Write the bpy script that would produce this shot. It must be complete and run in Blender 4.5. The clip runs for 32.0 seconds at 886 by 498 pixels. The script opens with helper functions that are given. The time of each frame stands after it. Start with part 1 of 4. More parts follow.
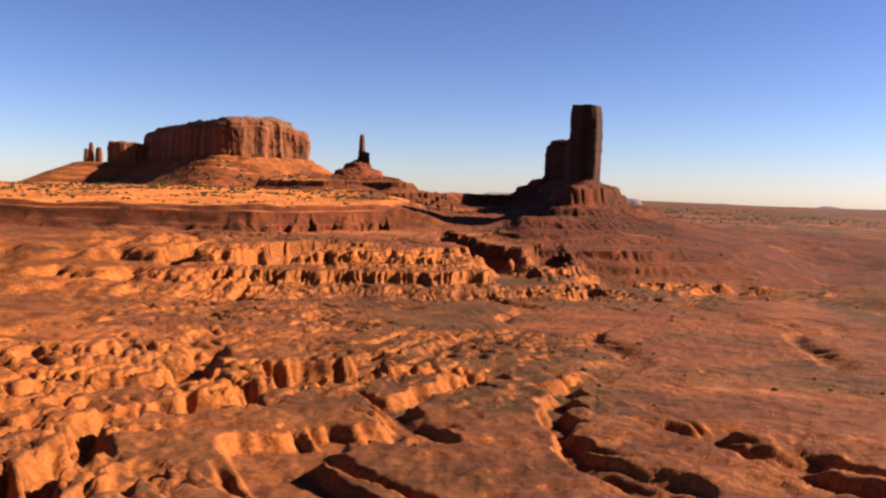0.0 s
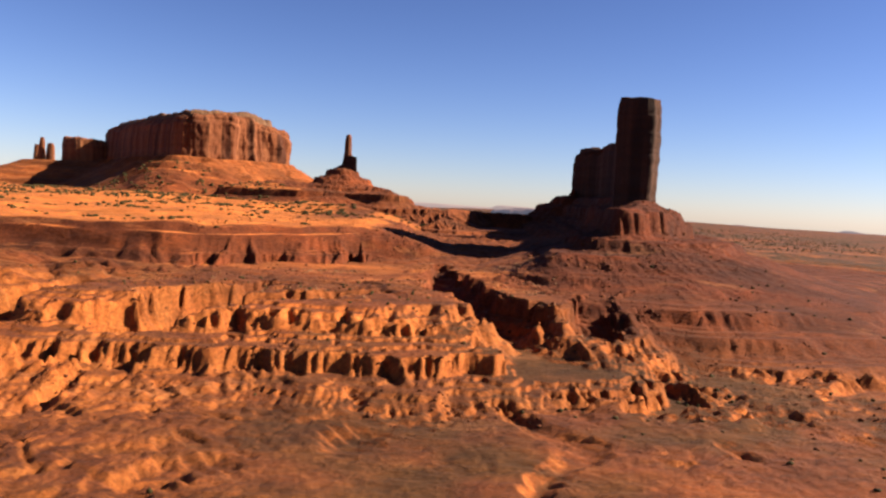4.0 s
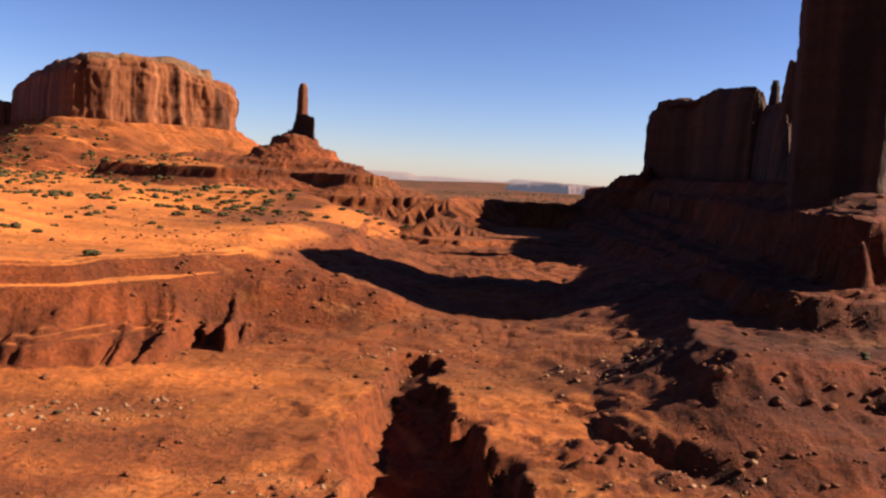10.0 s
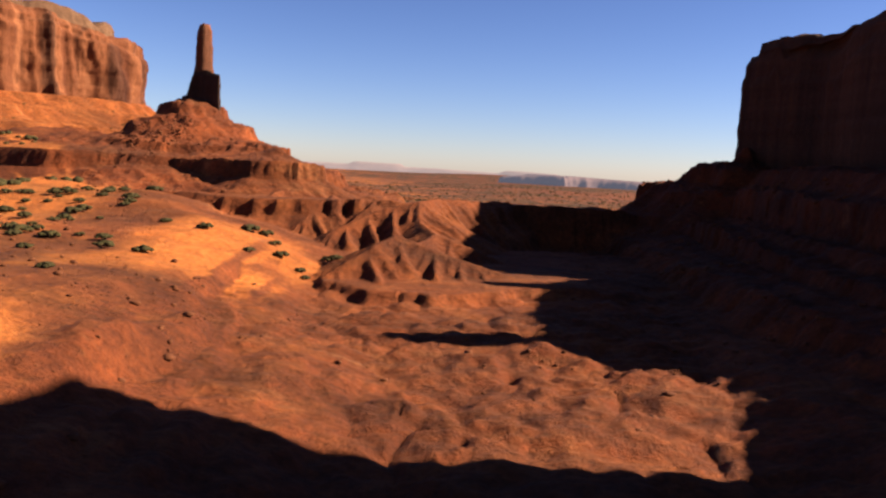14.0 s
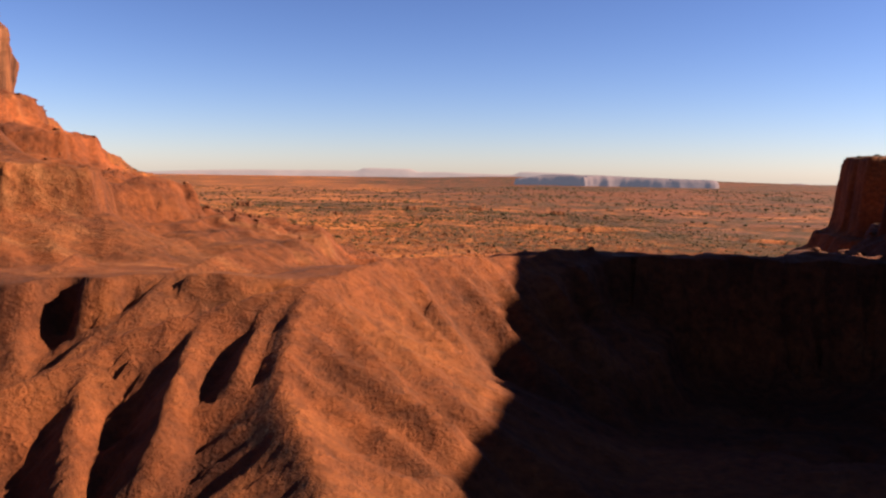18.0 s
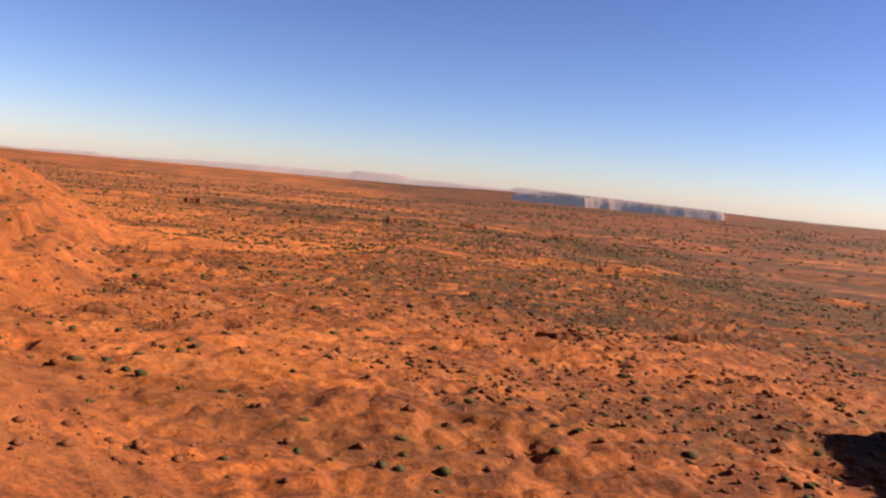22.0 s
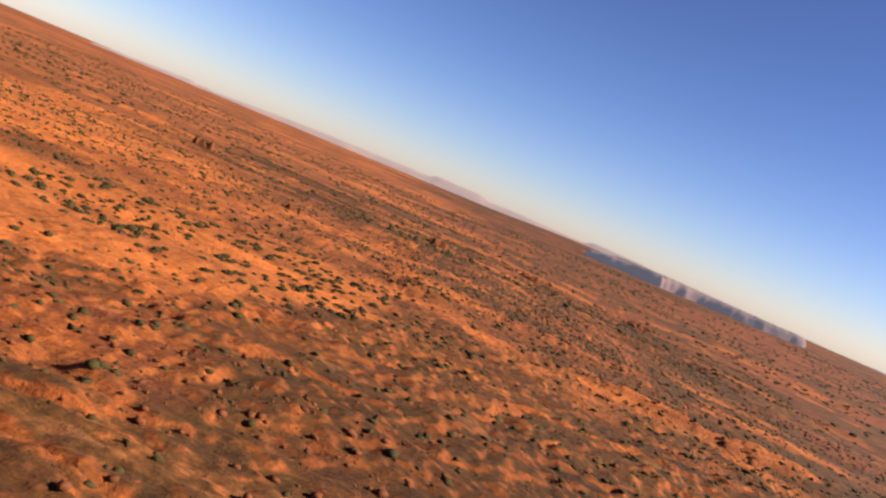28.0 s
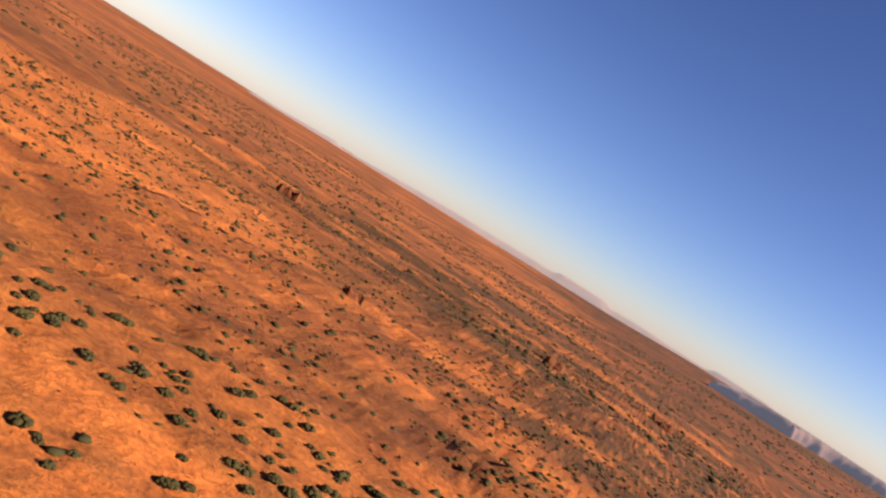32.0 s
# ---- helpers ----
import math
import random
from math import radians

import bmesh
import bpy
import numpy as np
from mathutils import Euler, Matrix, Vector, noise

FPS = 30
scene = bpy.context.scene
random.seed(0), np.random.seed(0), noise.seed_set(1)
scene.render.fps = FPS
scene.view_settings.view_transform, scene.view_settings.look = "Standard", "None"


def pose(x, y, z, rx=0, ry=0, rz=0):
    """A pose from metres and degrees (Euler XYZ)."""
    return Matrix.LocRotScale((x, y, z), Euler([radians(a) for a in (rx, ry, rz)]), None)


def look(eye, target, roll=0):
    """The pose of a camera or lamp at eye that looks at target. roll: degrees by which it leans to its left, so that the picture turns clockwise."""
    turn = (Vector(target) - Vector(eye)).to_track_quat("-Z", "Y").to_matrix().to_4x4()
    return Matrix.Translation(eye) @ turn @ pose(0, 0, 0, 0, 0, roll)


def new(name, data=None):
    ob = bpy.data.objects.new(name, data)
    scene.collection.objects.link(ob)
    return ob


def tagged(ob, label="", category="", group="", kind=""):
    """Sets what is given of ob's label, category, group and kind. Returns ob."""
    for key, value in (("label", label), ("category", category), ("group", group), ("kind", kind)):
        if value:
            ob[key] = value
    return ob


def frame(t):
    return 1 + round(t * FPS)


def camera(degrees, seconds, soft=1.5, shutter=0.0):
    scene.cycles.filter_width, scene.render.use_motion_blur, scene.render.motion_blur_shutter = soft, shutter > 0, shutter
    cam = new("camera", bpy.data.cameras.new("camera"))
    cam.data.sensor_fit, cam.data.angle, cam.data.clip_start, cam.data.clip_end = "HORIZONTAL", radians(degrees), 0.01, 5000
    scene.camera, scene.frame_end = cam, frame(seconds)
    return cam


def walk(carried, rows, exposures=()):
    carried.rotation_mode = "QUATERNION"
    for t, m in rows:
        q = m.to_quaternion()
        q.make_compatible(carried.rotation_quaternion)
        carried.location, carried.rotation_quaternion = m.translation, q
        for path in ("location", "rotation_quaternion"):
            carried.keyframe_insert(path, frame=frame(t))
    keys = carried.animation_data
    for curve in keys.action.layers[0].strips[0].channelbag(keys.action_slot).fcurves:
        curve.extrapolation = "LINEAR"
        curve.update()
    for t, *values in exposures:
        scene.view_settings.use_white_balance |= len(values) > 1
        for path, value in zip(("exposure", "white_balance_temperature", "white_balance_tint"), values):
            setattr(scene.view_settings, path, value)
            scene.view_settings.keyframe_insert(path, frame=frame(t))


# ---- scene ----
cam = camera(55.0, 32.0, soft=2.4)
# levelled to the far horizon
PATH = [
    (0, (-0.258, -3.115, 69.673), (-0.248, -1.119, 69.543), 1.4),
    (0.5, (0.542, 15.055, 69.902), (0.55, 17.052, 69.783), 1.7),
    (1, (1.32, 33.191, 70.251), (1.323, 35.187, 70.131), 1.8),
    (1.5, (2.096, 51.263, 70.684), (2.099, 53.26, 70.562), 2.2),
    (2, (2.875, 69.249, 71.172), (2.886, 71.245, 71.048), 2.8),
    (2.5, (3.604, 87.123, 71.684), (3.614, 89.12, 71.571), 3.0),
    (3, (4.302, 104.883, 72.184), (4.306, 106.88, 72.081), 3.2),
    (3.5, (4.915, 122.587, 72.705), (4.91, 124.584, 72.605), 3.3),
    (5.5, (6.487, 193.13, 76.08), (6.47, 195.126, 75.956), 2.6),
    (6, (6.998, 210.811, 76.569), (6.988, 212.807, 76.449), 2.7),
    (6.5, (7.499, 228.328, 77.029), (7.492, 230.324, 76.904), 2.5),
    (7, (7.874, 245.556, 77.502), (7.864, 247.551, 77.369), 2.1),
    (7.5, (8.213, 262.507, 77.927), (8.193, 264.502, 77.781), 1.8),
    (8, (8.474, 279.623, 78.322), (8.443, 281.617, 78.174), 1.7),
    (8.5, (8.815, 296.991, 78.641), (8.782, 298.984, 78.483), 2.0),
    (9, (9.169, 314.556, 78.855), (9.132, 316.549, 78.689), 2.4),
    (9.5, (9.576, 332.385, 78.982), (9.537, 334.378, 78.818), 2.8),
    (10, (9.886, 350.38, 79.097), (9.847, 352.372, 78.928), 3.0),
    (10.5, (10.16, 368.372, 79.198), (10.126, 370.363, 79.004), 2.7),
    (11, (10.401, 386.245, 79.18), (10.366, 388.235, 78.98), 2.6),
    (11.5, (10.634, 404.021, 79.066), (10.597, 406.011, 78.867), 2.6),
    (12, (11.058, 421.796, 78.829), (11.018, 423.787, 78.64), 2.9),
    (12.5, (11.476, 439.678, 78.63), (11.443, 441.669, 78.44), 3.4),
    (13, (11.734, 457.707, 78.562), (11.712, 459.699, 78.377), 3.5),
    (13.5, (12.006, 475.875, 78.522), (11.995, 477.866, 78.337), 3.2),
    (15.5, (13.581, 549.17, 77.895), (13.526, 551.16, 77.702), 2.0),
    (16, (13.853, 567.544, 77.881), (13.797, 569.535, 77.698), 2.3),
    (16.5, (14.124, 585.867, 77.833), (14.077, 587.859, 77.665), 2.8),
    (17, (14.25, 604.207, 77.779), (14.211, 606.199, 77.605), 2.5),
    (17.5, (14.464, 622.342, 77.714), (14.418, 624.333, 77.526), 1.7),
    (18, (14.834, 640.327, 77.748), (14.778, 642.318, 77.569), 0.9),
    (18.5, (15.196, 658.173, 77.782), (15.13, 660.165, 77.616), 1.7),
    (19, (15.28, 675.587, 77.86), (15.209, 677.579, 77.699), 2.0),
    (19.5, (15.288, 692.295, 77.863), (15.22, 694.286, 77.692), 2.2),
    (20, (15.415, 708.277, 77.858), (15.354, 710.268, 77.68), 2.6),
    (20.5, (15.685, 723.786, 77.849), (15.635, 725.777, 77.663), 3.2),
    (21, (16.039, 739.027, 77.848), (15.998, 741.018, 77.663), 4.1),
    (21.5, (16.357, 754.088, 77.819), (16.322, 756.081, 77.65), 4.7),
    (22, (16.515, 768.986, 77.786), (16.48, 770.98, 77.63), 5.3),
    (22.5, (16.682, 783.725, 77.783), (16.646, 785.718, 77.625), 6.2),
    (23, (16.877, 798.304, 77.835), (16.836, 800.298, 77.677), 7.0),
    (23.5, (17.109, 812.734, 77.959), (17.058, 814.728, 77.81), 8.2),
    (24, (17.346, 827.05, 78.159), (17.29, 829.043, 78.003), 9.9),
    (24.5, (17.322, 840.926, 78.305), (17.268, 842.919, 78.15), 12.3),
    (25, (17.195, 854.491, 78.471), (17.14, 856.485, 78.333), 14.8),
    (25.5, (16.99, 867.777, 78.701), (16.93, 869.772, 78.572), 16.9),
    (27.5, (15.476, 919.601, 79.861), (15.314, 921.589, 79.707), 20.8),
    (28, (14.627, 933.009, 80.099), (14.442, 934.995, 79.954), 22.6),
    (28.5, (13.314, 946.862, 80.379), (13.107, 948.847, 80.244), 24.4),
    (29, (11.606, 961.025, 80.669), (11.37, 963.008, 80.545), 25.8),
    (29.5, (9.584, 975.372, 80.934), (9.304, 977.35, 80.828), 27.1),
    (30, (7.268, 989.835, 81.179), (6.944, 991.807, 81.081), 28.2),
    (30.5, (4.591, 1004.354, 81.37), (4.224, 1006.318, 81.262), 29.0),
    (31, (1.606, 1018.969, 81.493), (1.198, 1020.924, 81.375), 29.8),
    (31.5, (-1.443, 1033.691, 81.582), (-1.905, 1035.635, 81.476), 30.9),
    (32, (-4.606, 1048.405, 81.634), (-5.125, 1050.335, 81.544), 31.7),
]
walk(cam, [(t, look(eye, target, roll)) for t, eye, target, roll in PATH])

# ---- world, sun ----
SUN_EL, SUN_AZ = 31.5, 89.0          # degrees; azimuth clockwise from +y
world = bpy.data.worlds.new("sky")
scene.world = world
scene.view_settings.exposure = 2.05
world.use_nodes = True
wt = world.node_tree
wt.nodes.clear()
w_out = wt.nodes.new("ShaderNodeOutputWorld")
w_bg = wt.nodes.new("ShaderNodeBackground")
w_sky = wt.nodes.new("ShaderNodeTexSky")
w_sky.sky_type = "NISHITA"
w_sky.sun_disc = False
w_sky.sun_elevation, w_sky.sun_rotation = radians(SUN_EL), radians(SUN_AZ)
w_sky.altitude, w_sky.air_density, w_sky.dust_density, w_sky.ozone_density = 1700, 1.0, 0.8, 2.5
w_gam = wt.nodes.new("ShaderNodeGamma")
w_gam.inputs["Gamma"].default_value = 1.4
w_tint = wt.nodes.new("ShaderNodeMix")
w_tint.data_type, w_tint.blend_type = "RGBA", "MULTIPLY"
w_tint.inputs["Factor"].default_value = 1.0
w_tint.inputs["B"].default_value = (1.06, 0.93, 1.12, 1)
wt.links.new(w_sky.outputs[0], w_gam.inputs[0])
wt.links.new(w_gam.outputs[0], w_tint.inputs["A"])
wt.links.new(w_tint.outputs["Result"], w_bg.inputs[0])
w_bg.inputs[1].default_value = 0.0146
wt.links.new(w_bg.outputs[0], w_out.inputs[0])
sun_dir = Vector((math.sin(radians(SUN_AZ)) * math.cos(radians(SUN_EL)), math.cos(radians(SUN_AZ)) * math.cos(radians(SUN_EL)), math.sin(radians(SUN_EL))))
sun = new("sun", bpy.data.lights.new("sun", "SUN"))
sun.data.energy, sun.data.angle, sun.data.color = 4.75, radians(0.55), (1.0, 0.88, 0.72)
sun.matrix_world = look(sun_dir * 500, (0, 0, 0))


# ---- noise ----
def smooth(a, b, v):
    t = np.clip((v - a) / (b - a), 0, 1)
    return t * t * (3 - 2 * t)


def lattice(ix, iy, seed):
    h = (ix.astype(np.uint32) * np.uint32(374761393) + iy.astype(np.uint32) * np.uint32(668265263) + np.uint32(seed * 974711 + 12345))
    h = (h ^ (h >> np.uint32(13))) * np.uint32(1274126177)
    h = (h ^ (h >> np.uint32(16))) * np.uint32(2246822519)
    return ((h ^ (h >> np.uint32(15))) & np.uint32(0xFFFF)).astype(np.float32) / 32767.5 - 1


def vnoise(x, y, seed=0):
    """Smooth value noise, -1 to 1."""
    fx, fy = np.floor(x), np.floor(y)
    ix, iy = fx.astype(np.int64), fy.astype(np.int64)
    tx, ty = (x - fx).astype(np.float32), (y - fy).astype(np.float32)
    tx, ty = tx * tx * tx * (tx * (tx * 6 - 15) + 10), ty * ty * ty * (ty * (ty * 6 - 15) + 10)
    a, b = lattice(ix, iy, seed), lattice(ix + 1, iy, seed)
    c, d = lattice(ix, iy + 1, seed), lattice(ix + 1, iy + 1, seed)
    return (a + (b - a) * tx) * (1 - ty) + (c + (d - c) * tx) * ty


def fbm(x, y, size, octaves=4, seed=0, gain=0.5):
    out, amp, total = 0.0, 1.0, 0.0
    for o in range(octaves):
        k = 2.03 ** o / size
        c, s = math.cos(0.6 * o), math.sin(0.6 * o)
        out = out + amp * vnoise((c * x - s * y) * k + 17.3 * o, (s * x + c * y) * k - 9.1 * o, seed + o)
        total += amp
        amp *= gain
    return out / total * 1.6


def ridged(x, y, size, octaves=3, seed=0):
    """0 on the flats, 1 along sharp branching crests."""
    out, amp, total = 0.0, 1.0, 0.0
    for o in range(octaves):
        k = 2.1 ** o / size
        c, s = math.cos(0.8 * o), math.sin(0.8 * o)
        out = out + amp * (1 - np.abs(vnoise((c * x - s * y) * k + 5.7 * o, (s * x + c * y) * k + 3.3 * o, seed + o)) * 1.6)
        total += amp
        amp *= 0.5
    return np.clip(out / total, 0, 1)


def line_dist(x, y, pts):
    """Distance to a polyline, and how far along it (0 to 1) the nearest place is."""
    best, along = np.full(x.shape, 1e9), np.zeros(x.shape)
    n = len(pts) - 1
    for i in range(n):
        (ax, ay), (bx, by) = pts[i], pts[i + 1]
        dx, dy = bx - ax, by - ay
        t = np.clip(((x - ax) * dx + (y - ay) * dy) / (dx * dx + dy * dy), 0, 1)
        d = np.hypot(x - ax - t * dx, y - ay - t * dy)
        along = np.where(d < best, (i + t) / n, along)
        best = np.minimum(best, d)
    return best, along


def poly_dist(x, y, pts):
    """Signed distance to a closed outline, negative within."""
    d, _ = line_dist(x, y, pts + pts[:1])
    inside = np.zeros(x.shape, bool)
    for (ax, ay), (bx, by) in zip(pts, pts[1:] + pts[:1]):
        if ay != by:
            inside ^= ((ay > y) != (by > y)) & (x < (bx - ax) * (y - ay) / (by - ay) + ax)
    return np.where(inside, -d, d)


# ---- plan of the land ----
HILL = [(-2500, 560), (-330, 452), (-190, 462), (-100, 452), (-76, 466), (-52, 486), (-36, 502), (-26, 520), (-22, 560), (-22, 610), (-26, 650), (-46, 690), (-90, 720), (-150, 800), (-330, 900), (-2500, 1100)]
PEDESTAL = [(76.5, 491), (84, 493), (96, 503), (108, 519), (116, 531), (118, 715), (106, 732), (88, 731), (82, 700), (80, 600), (77, 540), (75.5, 505)]
BENCH = [(67, 484), (78, 480), (90, 478), (114, 489), (132, 520), (138, 720), (124, 748), (84, 752), (70, 720), (68, 620), (65, 540), (63, 500)]
LEDGE = [(49, 462), (66, 462), (86, 466), (116, 480), (136, 505), (90, 520), (58, 514), (50, 494), (46.5, 476)]
SPUR = [(67, 747), (84, 728), (112, 730), (118, 796), (94, 800), (80, 771)]
STUBS = [[(113, 853), (124, 849), (138, 876), (120, 884)]]
RIM = [(-100, 706), (-52, 697.5), (-28, 695), (-8, 697), (4, 703), (13, 708), (19, 716), (27, 724), (48, 722), (84, 722), (84, 740), (40, 734), (20, 728), (-4, 716), (-34, 722), (-100, 745)]
LOWER = [(-25, 733), (-22.8, 724), (-29, 719.5), (-41, 719.5), (-54, 727), (-67, 735), (-100, 728), (-160, 745), (-160, 830), (-110, 824), (-80, 795), (-50, 764), (-33, 746)]
UPPER = [(-37, 749), (-43, 744), (-60, 745), (-80, 742), (-100, 750), (-110, 785), (-92, 802), (-74, 796), (-54, 770)]
CONE = [(-71, 775), (-75, 772), (-80, 780), (-83, 789), (-76, 788)]
MESA = [(-216, 826), (-190, 838), (-166, 862), (-146, 890), (-141, 905), (-158, 950), (-215, 1075), (-320, 1125), (-380, 1085), (-366, 1046), (-290, 925)]
SHOULDER = [(-340, 1020), (-372, 1012), (-432, 1014), (-436, 1060), (-400, 1092), (-366, 1060)]
TERRACE = [(-9, 650), (-8, 634), (0, 628), (10, 625), (24, 636), (60, 642), (74, 690), (-20, 700), (-16, 664)]
DUNES = [[(-150, 1040), (-105, 1135), (-76, 1144), (-55, 1155), (-38, 1164), (-14, 1166), (-8, 1110), (-28, 1062), (-70, 1020)], [(-290, 1150), (-130, 1192), (-98, 1290), (-125, 1345), (-290, 1310)], [(-40, 592), (-14, 610), (-9, 650), (-20, 668), (-40, 660)]]
CANYONS = [([(4, 492), (4, 470), (6, 446), (12, 420), (22, 390), (36, 345)], 12.5, 33.0), ([(-16, 398), (-28, 386), (-50, 373), (-78, 350)], 8.5, 33.0),
           ([(-46, 411), (-55, 396), (-68, 372)], 8.0, 34.0), ([(66, 440), (54, 418), (50, 385)], 6.5, 33.0), ([(104, 452), (92, 420), (90, 395)], 6.0, 34.0), ([(-100, 392), (-112, 352)], 7.0, 33.0)]


def lift(z, top, d, cliff, width, slope, hollow=0.0):
    """Raise z to a table of that top: a cliff round its edge, and below it a slope of scree."""
    out = np.maximum(d - width, 0)
    zf = top - cliff * smooth(0, width, d) - slope * out + hollow * np.minimum(out, 60) ** 2
    return np.maximum(z, zf)


# crests of the clay hills: places with heights, and how steep their flanks are
CRESTS = [([(2.4, 651.3, 65.9), (-1.2, 644.3, 64.2), (-9, 637, 59.5)], 0.66), ([(2.4, 651.3, 65.9), (6, 664, 63.4), (9.1, 674.5, 64.6), (5.5, 684, 66.5), (4.8, 694.7, 70.6)], 0.70),
          ([(2.4, 651.3, 65.9), (13, 648, 62.6), (24, 646, 59.9)], 0.55), ([(9.1, 674.5, 64.6), (17, 670, 62.2), (24, 668, 59.5)], 0.62), ([(4.8, 694.7, 70.6), (-6, 690, 67.8), (-14, 681, 63.5)], 0.66),
          ([(4.8, 694.7, 70.6), (10, 691, 66.0), (15, 686, 61.5), (18, 681, 58.5)], 0.85), ([(4.8, 694.7, 70.6), (9, 706, 71.2), (20, 718, 70.6), (27, 726, 70.4)], 1.05), ([(-18, 711, 70.6), (-17, 701, 69.6), (-22, 692, 65.5)], 0.62),
          ([(-4, 712, 71.4), (-6, 703, 70.4), (-7, 697, 68.8)], 0.6), ([(-32, 712, 71.0), (-33, 702, 69.4)], 0.55)]


def side_crests():
    """Lesser crests that drop away on both sides of the clay hills' main ones."""
    rnd, out = random.Random(3), []
    for pts, steep in CRESTS:
        for (ax, ay, az), (bx, by, bz) in zip(pts, pts[1:]):
            ln = math.hypot(bx - ax, by - ay)
            tx, ty = (bx - ax) / ln, (by - ay) / ln
            for k in range(max(1, int(ln / 4.6))):
                for side in (-1, 1):
                    t = min(1.0, (k + rnd.uniform(0.1, 0.9)) * 4.6 / ln)
                    px, py, pz = ax + t * (bx - ax), ay + t * (by - ay), az + t * (bz - az)
                    lean, run, fall = rnd.uniform(0.1, 0.7), rnd.uniform(6, 13), steep * rnd.uniform(0.52, 0.68)
                    ox, oy = side * ty + lean * tx, -side * tx + lean * ty - 0.9
                    k2 = math.hypot(ox, oy)
                    ox, oy = ox / k2, oy / k2
                    out.append(([(px, py, pz - 0.15), (px + ox * run, py + oy * run, pz - 0.15 - fall * run)], 1.0))
    return out


def crest_dist(x, y, pts):
    """Distance to a crest line, metres along it (turning round its ends), and its height there."""
    best, along, high, run = np.full(x.shape, 1e9), np.zeros(x.shape), np.zeros(x.shape), 0.0
    for (ax, ay, az), (bx, by, bz) in zip(pts, pts[1:]):
        dx, dy = bx - ax, by - ay
        ln = math.hypot(dx, dy)
        t = ((x - ax) * dx + (y - ay) * dy) / (ln * ln)
        tc = np.clip(t, 0, 1)
        ox, oy = x - ax - tc * dx, y - ay - tc * dy
        d = np.hypot(ox, oy)
        side = (ox * dy - oy * dx) / ln
        turn = np.arctan2((t - tc) * ln, np.abs(side) + 1e-6)
        take = d < best
        along = np.where(take, run + tc * ln + 5.0 * turn + 3.7 * (side > 0), along)
        high = np.where(take, az + tc * (bz - az), high)
        best = np.minimum(best, d)
        run += ln
    return best, along, high


SIDE_CRESTS = side_crests()


def ledges(z, step, amount, phase=0.0):
    """Hard layers: turns an even slope into treads and risers."""
    q = (z + phase) / step
    f = q - np.floor(q)
    return amount * step * (smooth(0.35, 0.62, f) - f)


def rills(x, y, size, width, seed):
    """1 in the bed of a branching gully, 0 on the flats between."""
    wx, wy = x + 0.35 * size * vnoise(x / size * 1.7, y / size * 1.7, seed + 3), y + 0.35 * size * vnoise(x / size * 1.7 + 9, y / size * 1.7, seed + 4)
    return np.clip(1 - np.abs(vnoise(wx / size, wy / size, seed)) / width, 0, 1)


def channel(x, y, size, seed):
    """0 along the bed of a winding gully, rising to 1 between the beds."""
    wx, wy = x + 0.30 * size * vnoise(x / size * 1.9, y / size * 1.9, seed + 301), y + 0.30 * size * vnoise(x / size * 1.9 + 9, y / size * 1.9, seed + 302)
    return np.abs(vnoise(wx / size, wy / size, seed))


def ribs(w, along, period, seed):
    """Uneven ribs across w: 0 on a rib's crest, up to 1 in the gully beside it, breaking off along their length."""
    q = w / period + 0.75 * vnoise(w / period * 0.45, along / period * 0.22, seed) + 0.3 * vnoise(w / period * 1.3, along / period * 0.5, seed + 1)
    return spurs(q) * (0.62 + 0.5 * vnoise(w / period * 0.8 + 7, along / period * 0.3, seed + 2))


def gullied(u, v, period, reach, seed):
    """Depth, 0 to 1, of washes that run along u, with short side gullies that bite back into the flats."""
    q = v / period + 0.75 * vnoise(u / period * 0.7, v / period * 0.5, seed) + 0.25 * vnoise(u / period * 2.3, v / period * 2, seed + 1)
    d = period * 0.5 * (1 - spurs(q))
    side = np.sign(q - np.floor(q) - 0.5)
    d = d - reach * np.clip(ribs(u + side * reach * 0.4 + 0.5 * v, v, reach * 1.15, seed + 2), 0, 1) ** 1.6 - 0.4 * reach * np.clip(ribs(u + 0.7 * v, v, reach * 0.45, seed + 5), 0, 1) ** 1.6
    return np.clip(1 - d / (0.11 * period), 0, 1) ** 0.9


def spurs(v):
    """Zigzag on plan: 0 at the point of each spur, 1 at the head of each gully."""
    return 1 - np.abs(2 * (v - np.floor(v)) - 1)


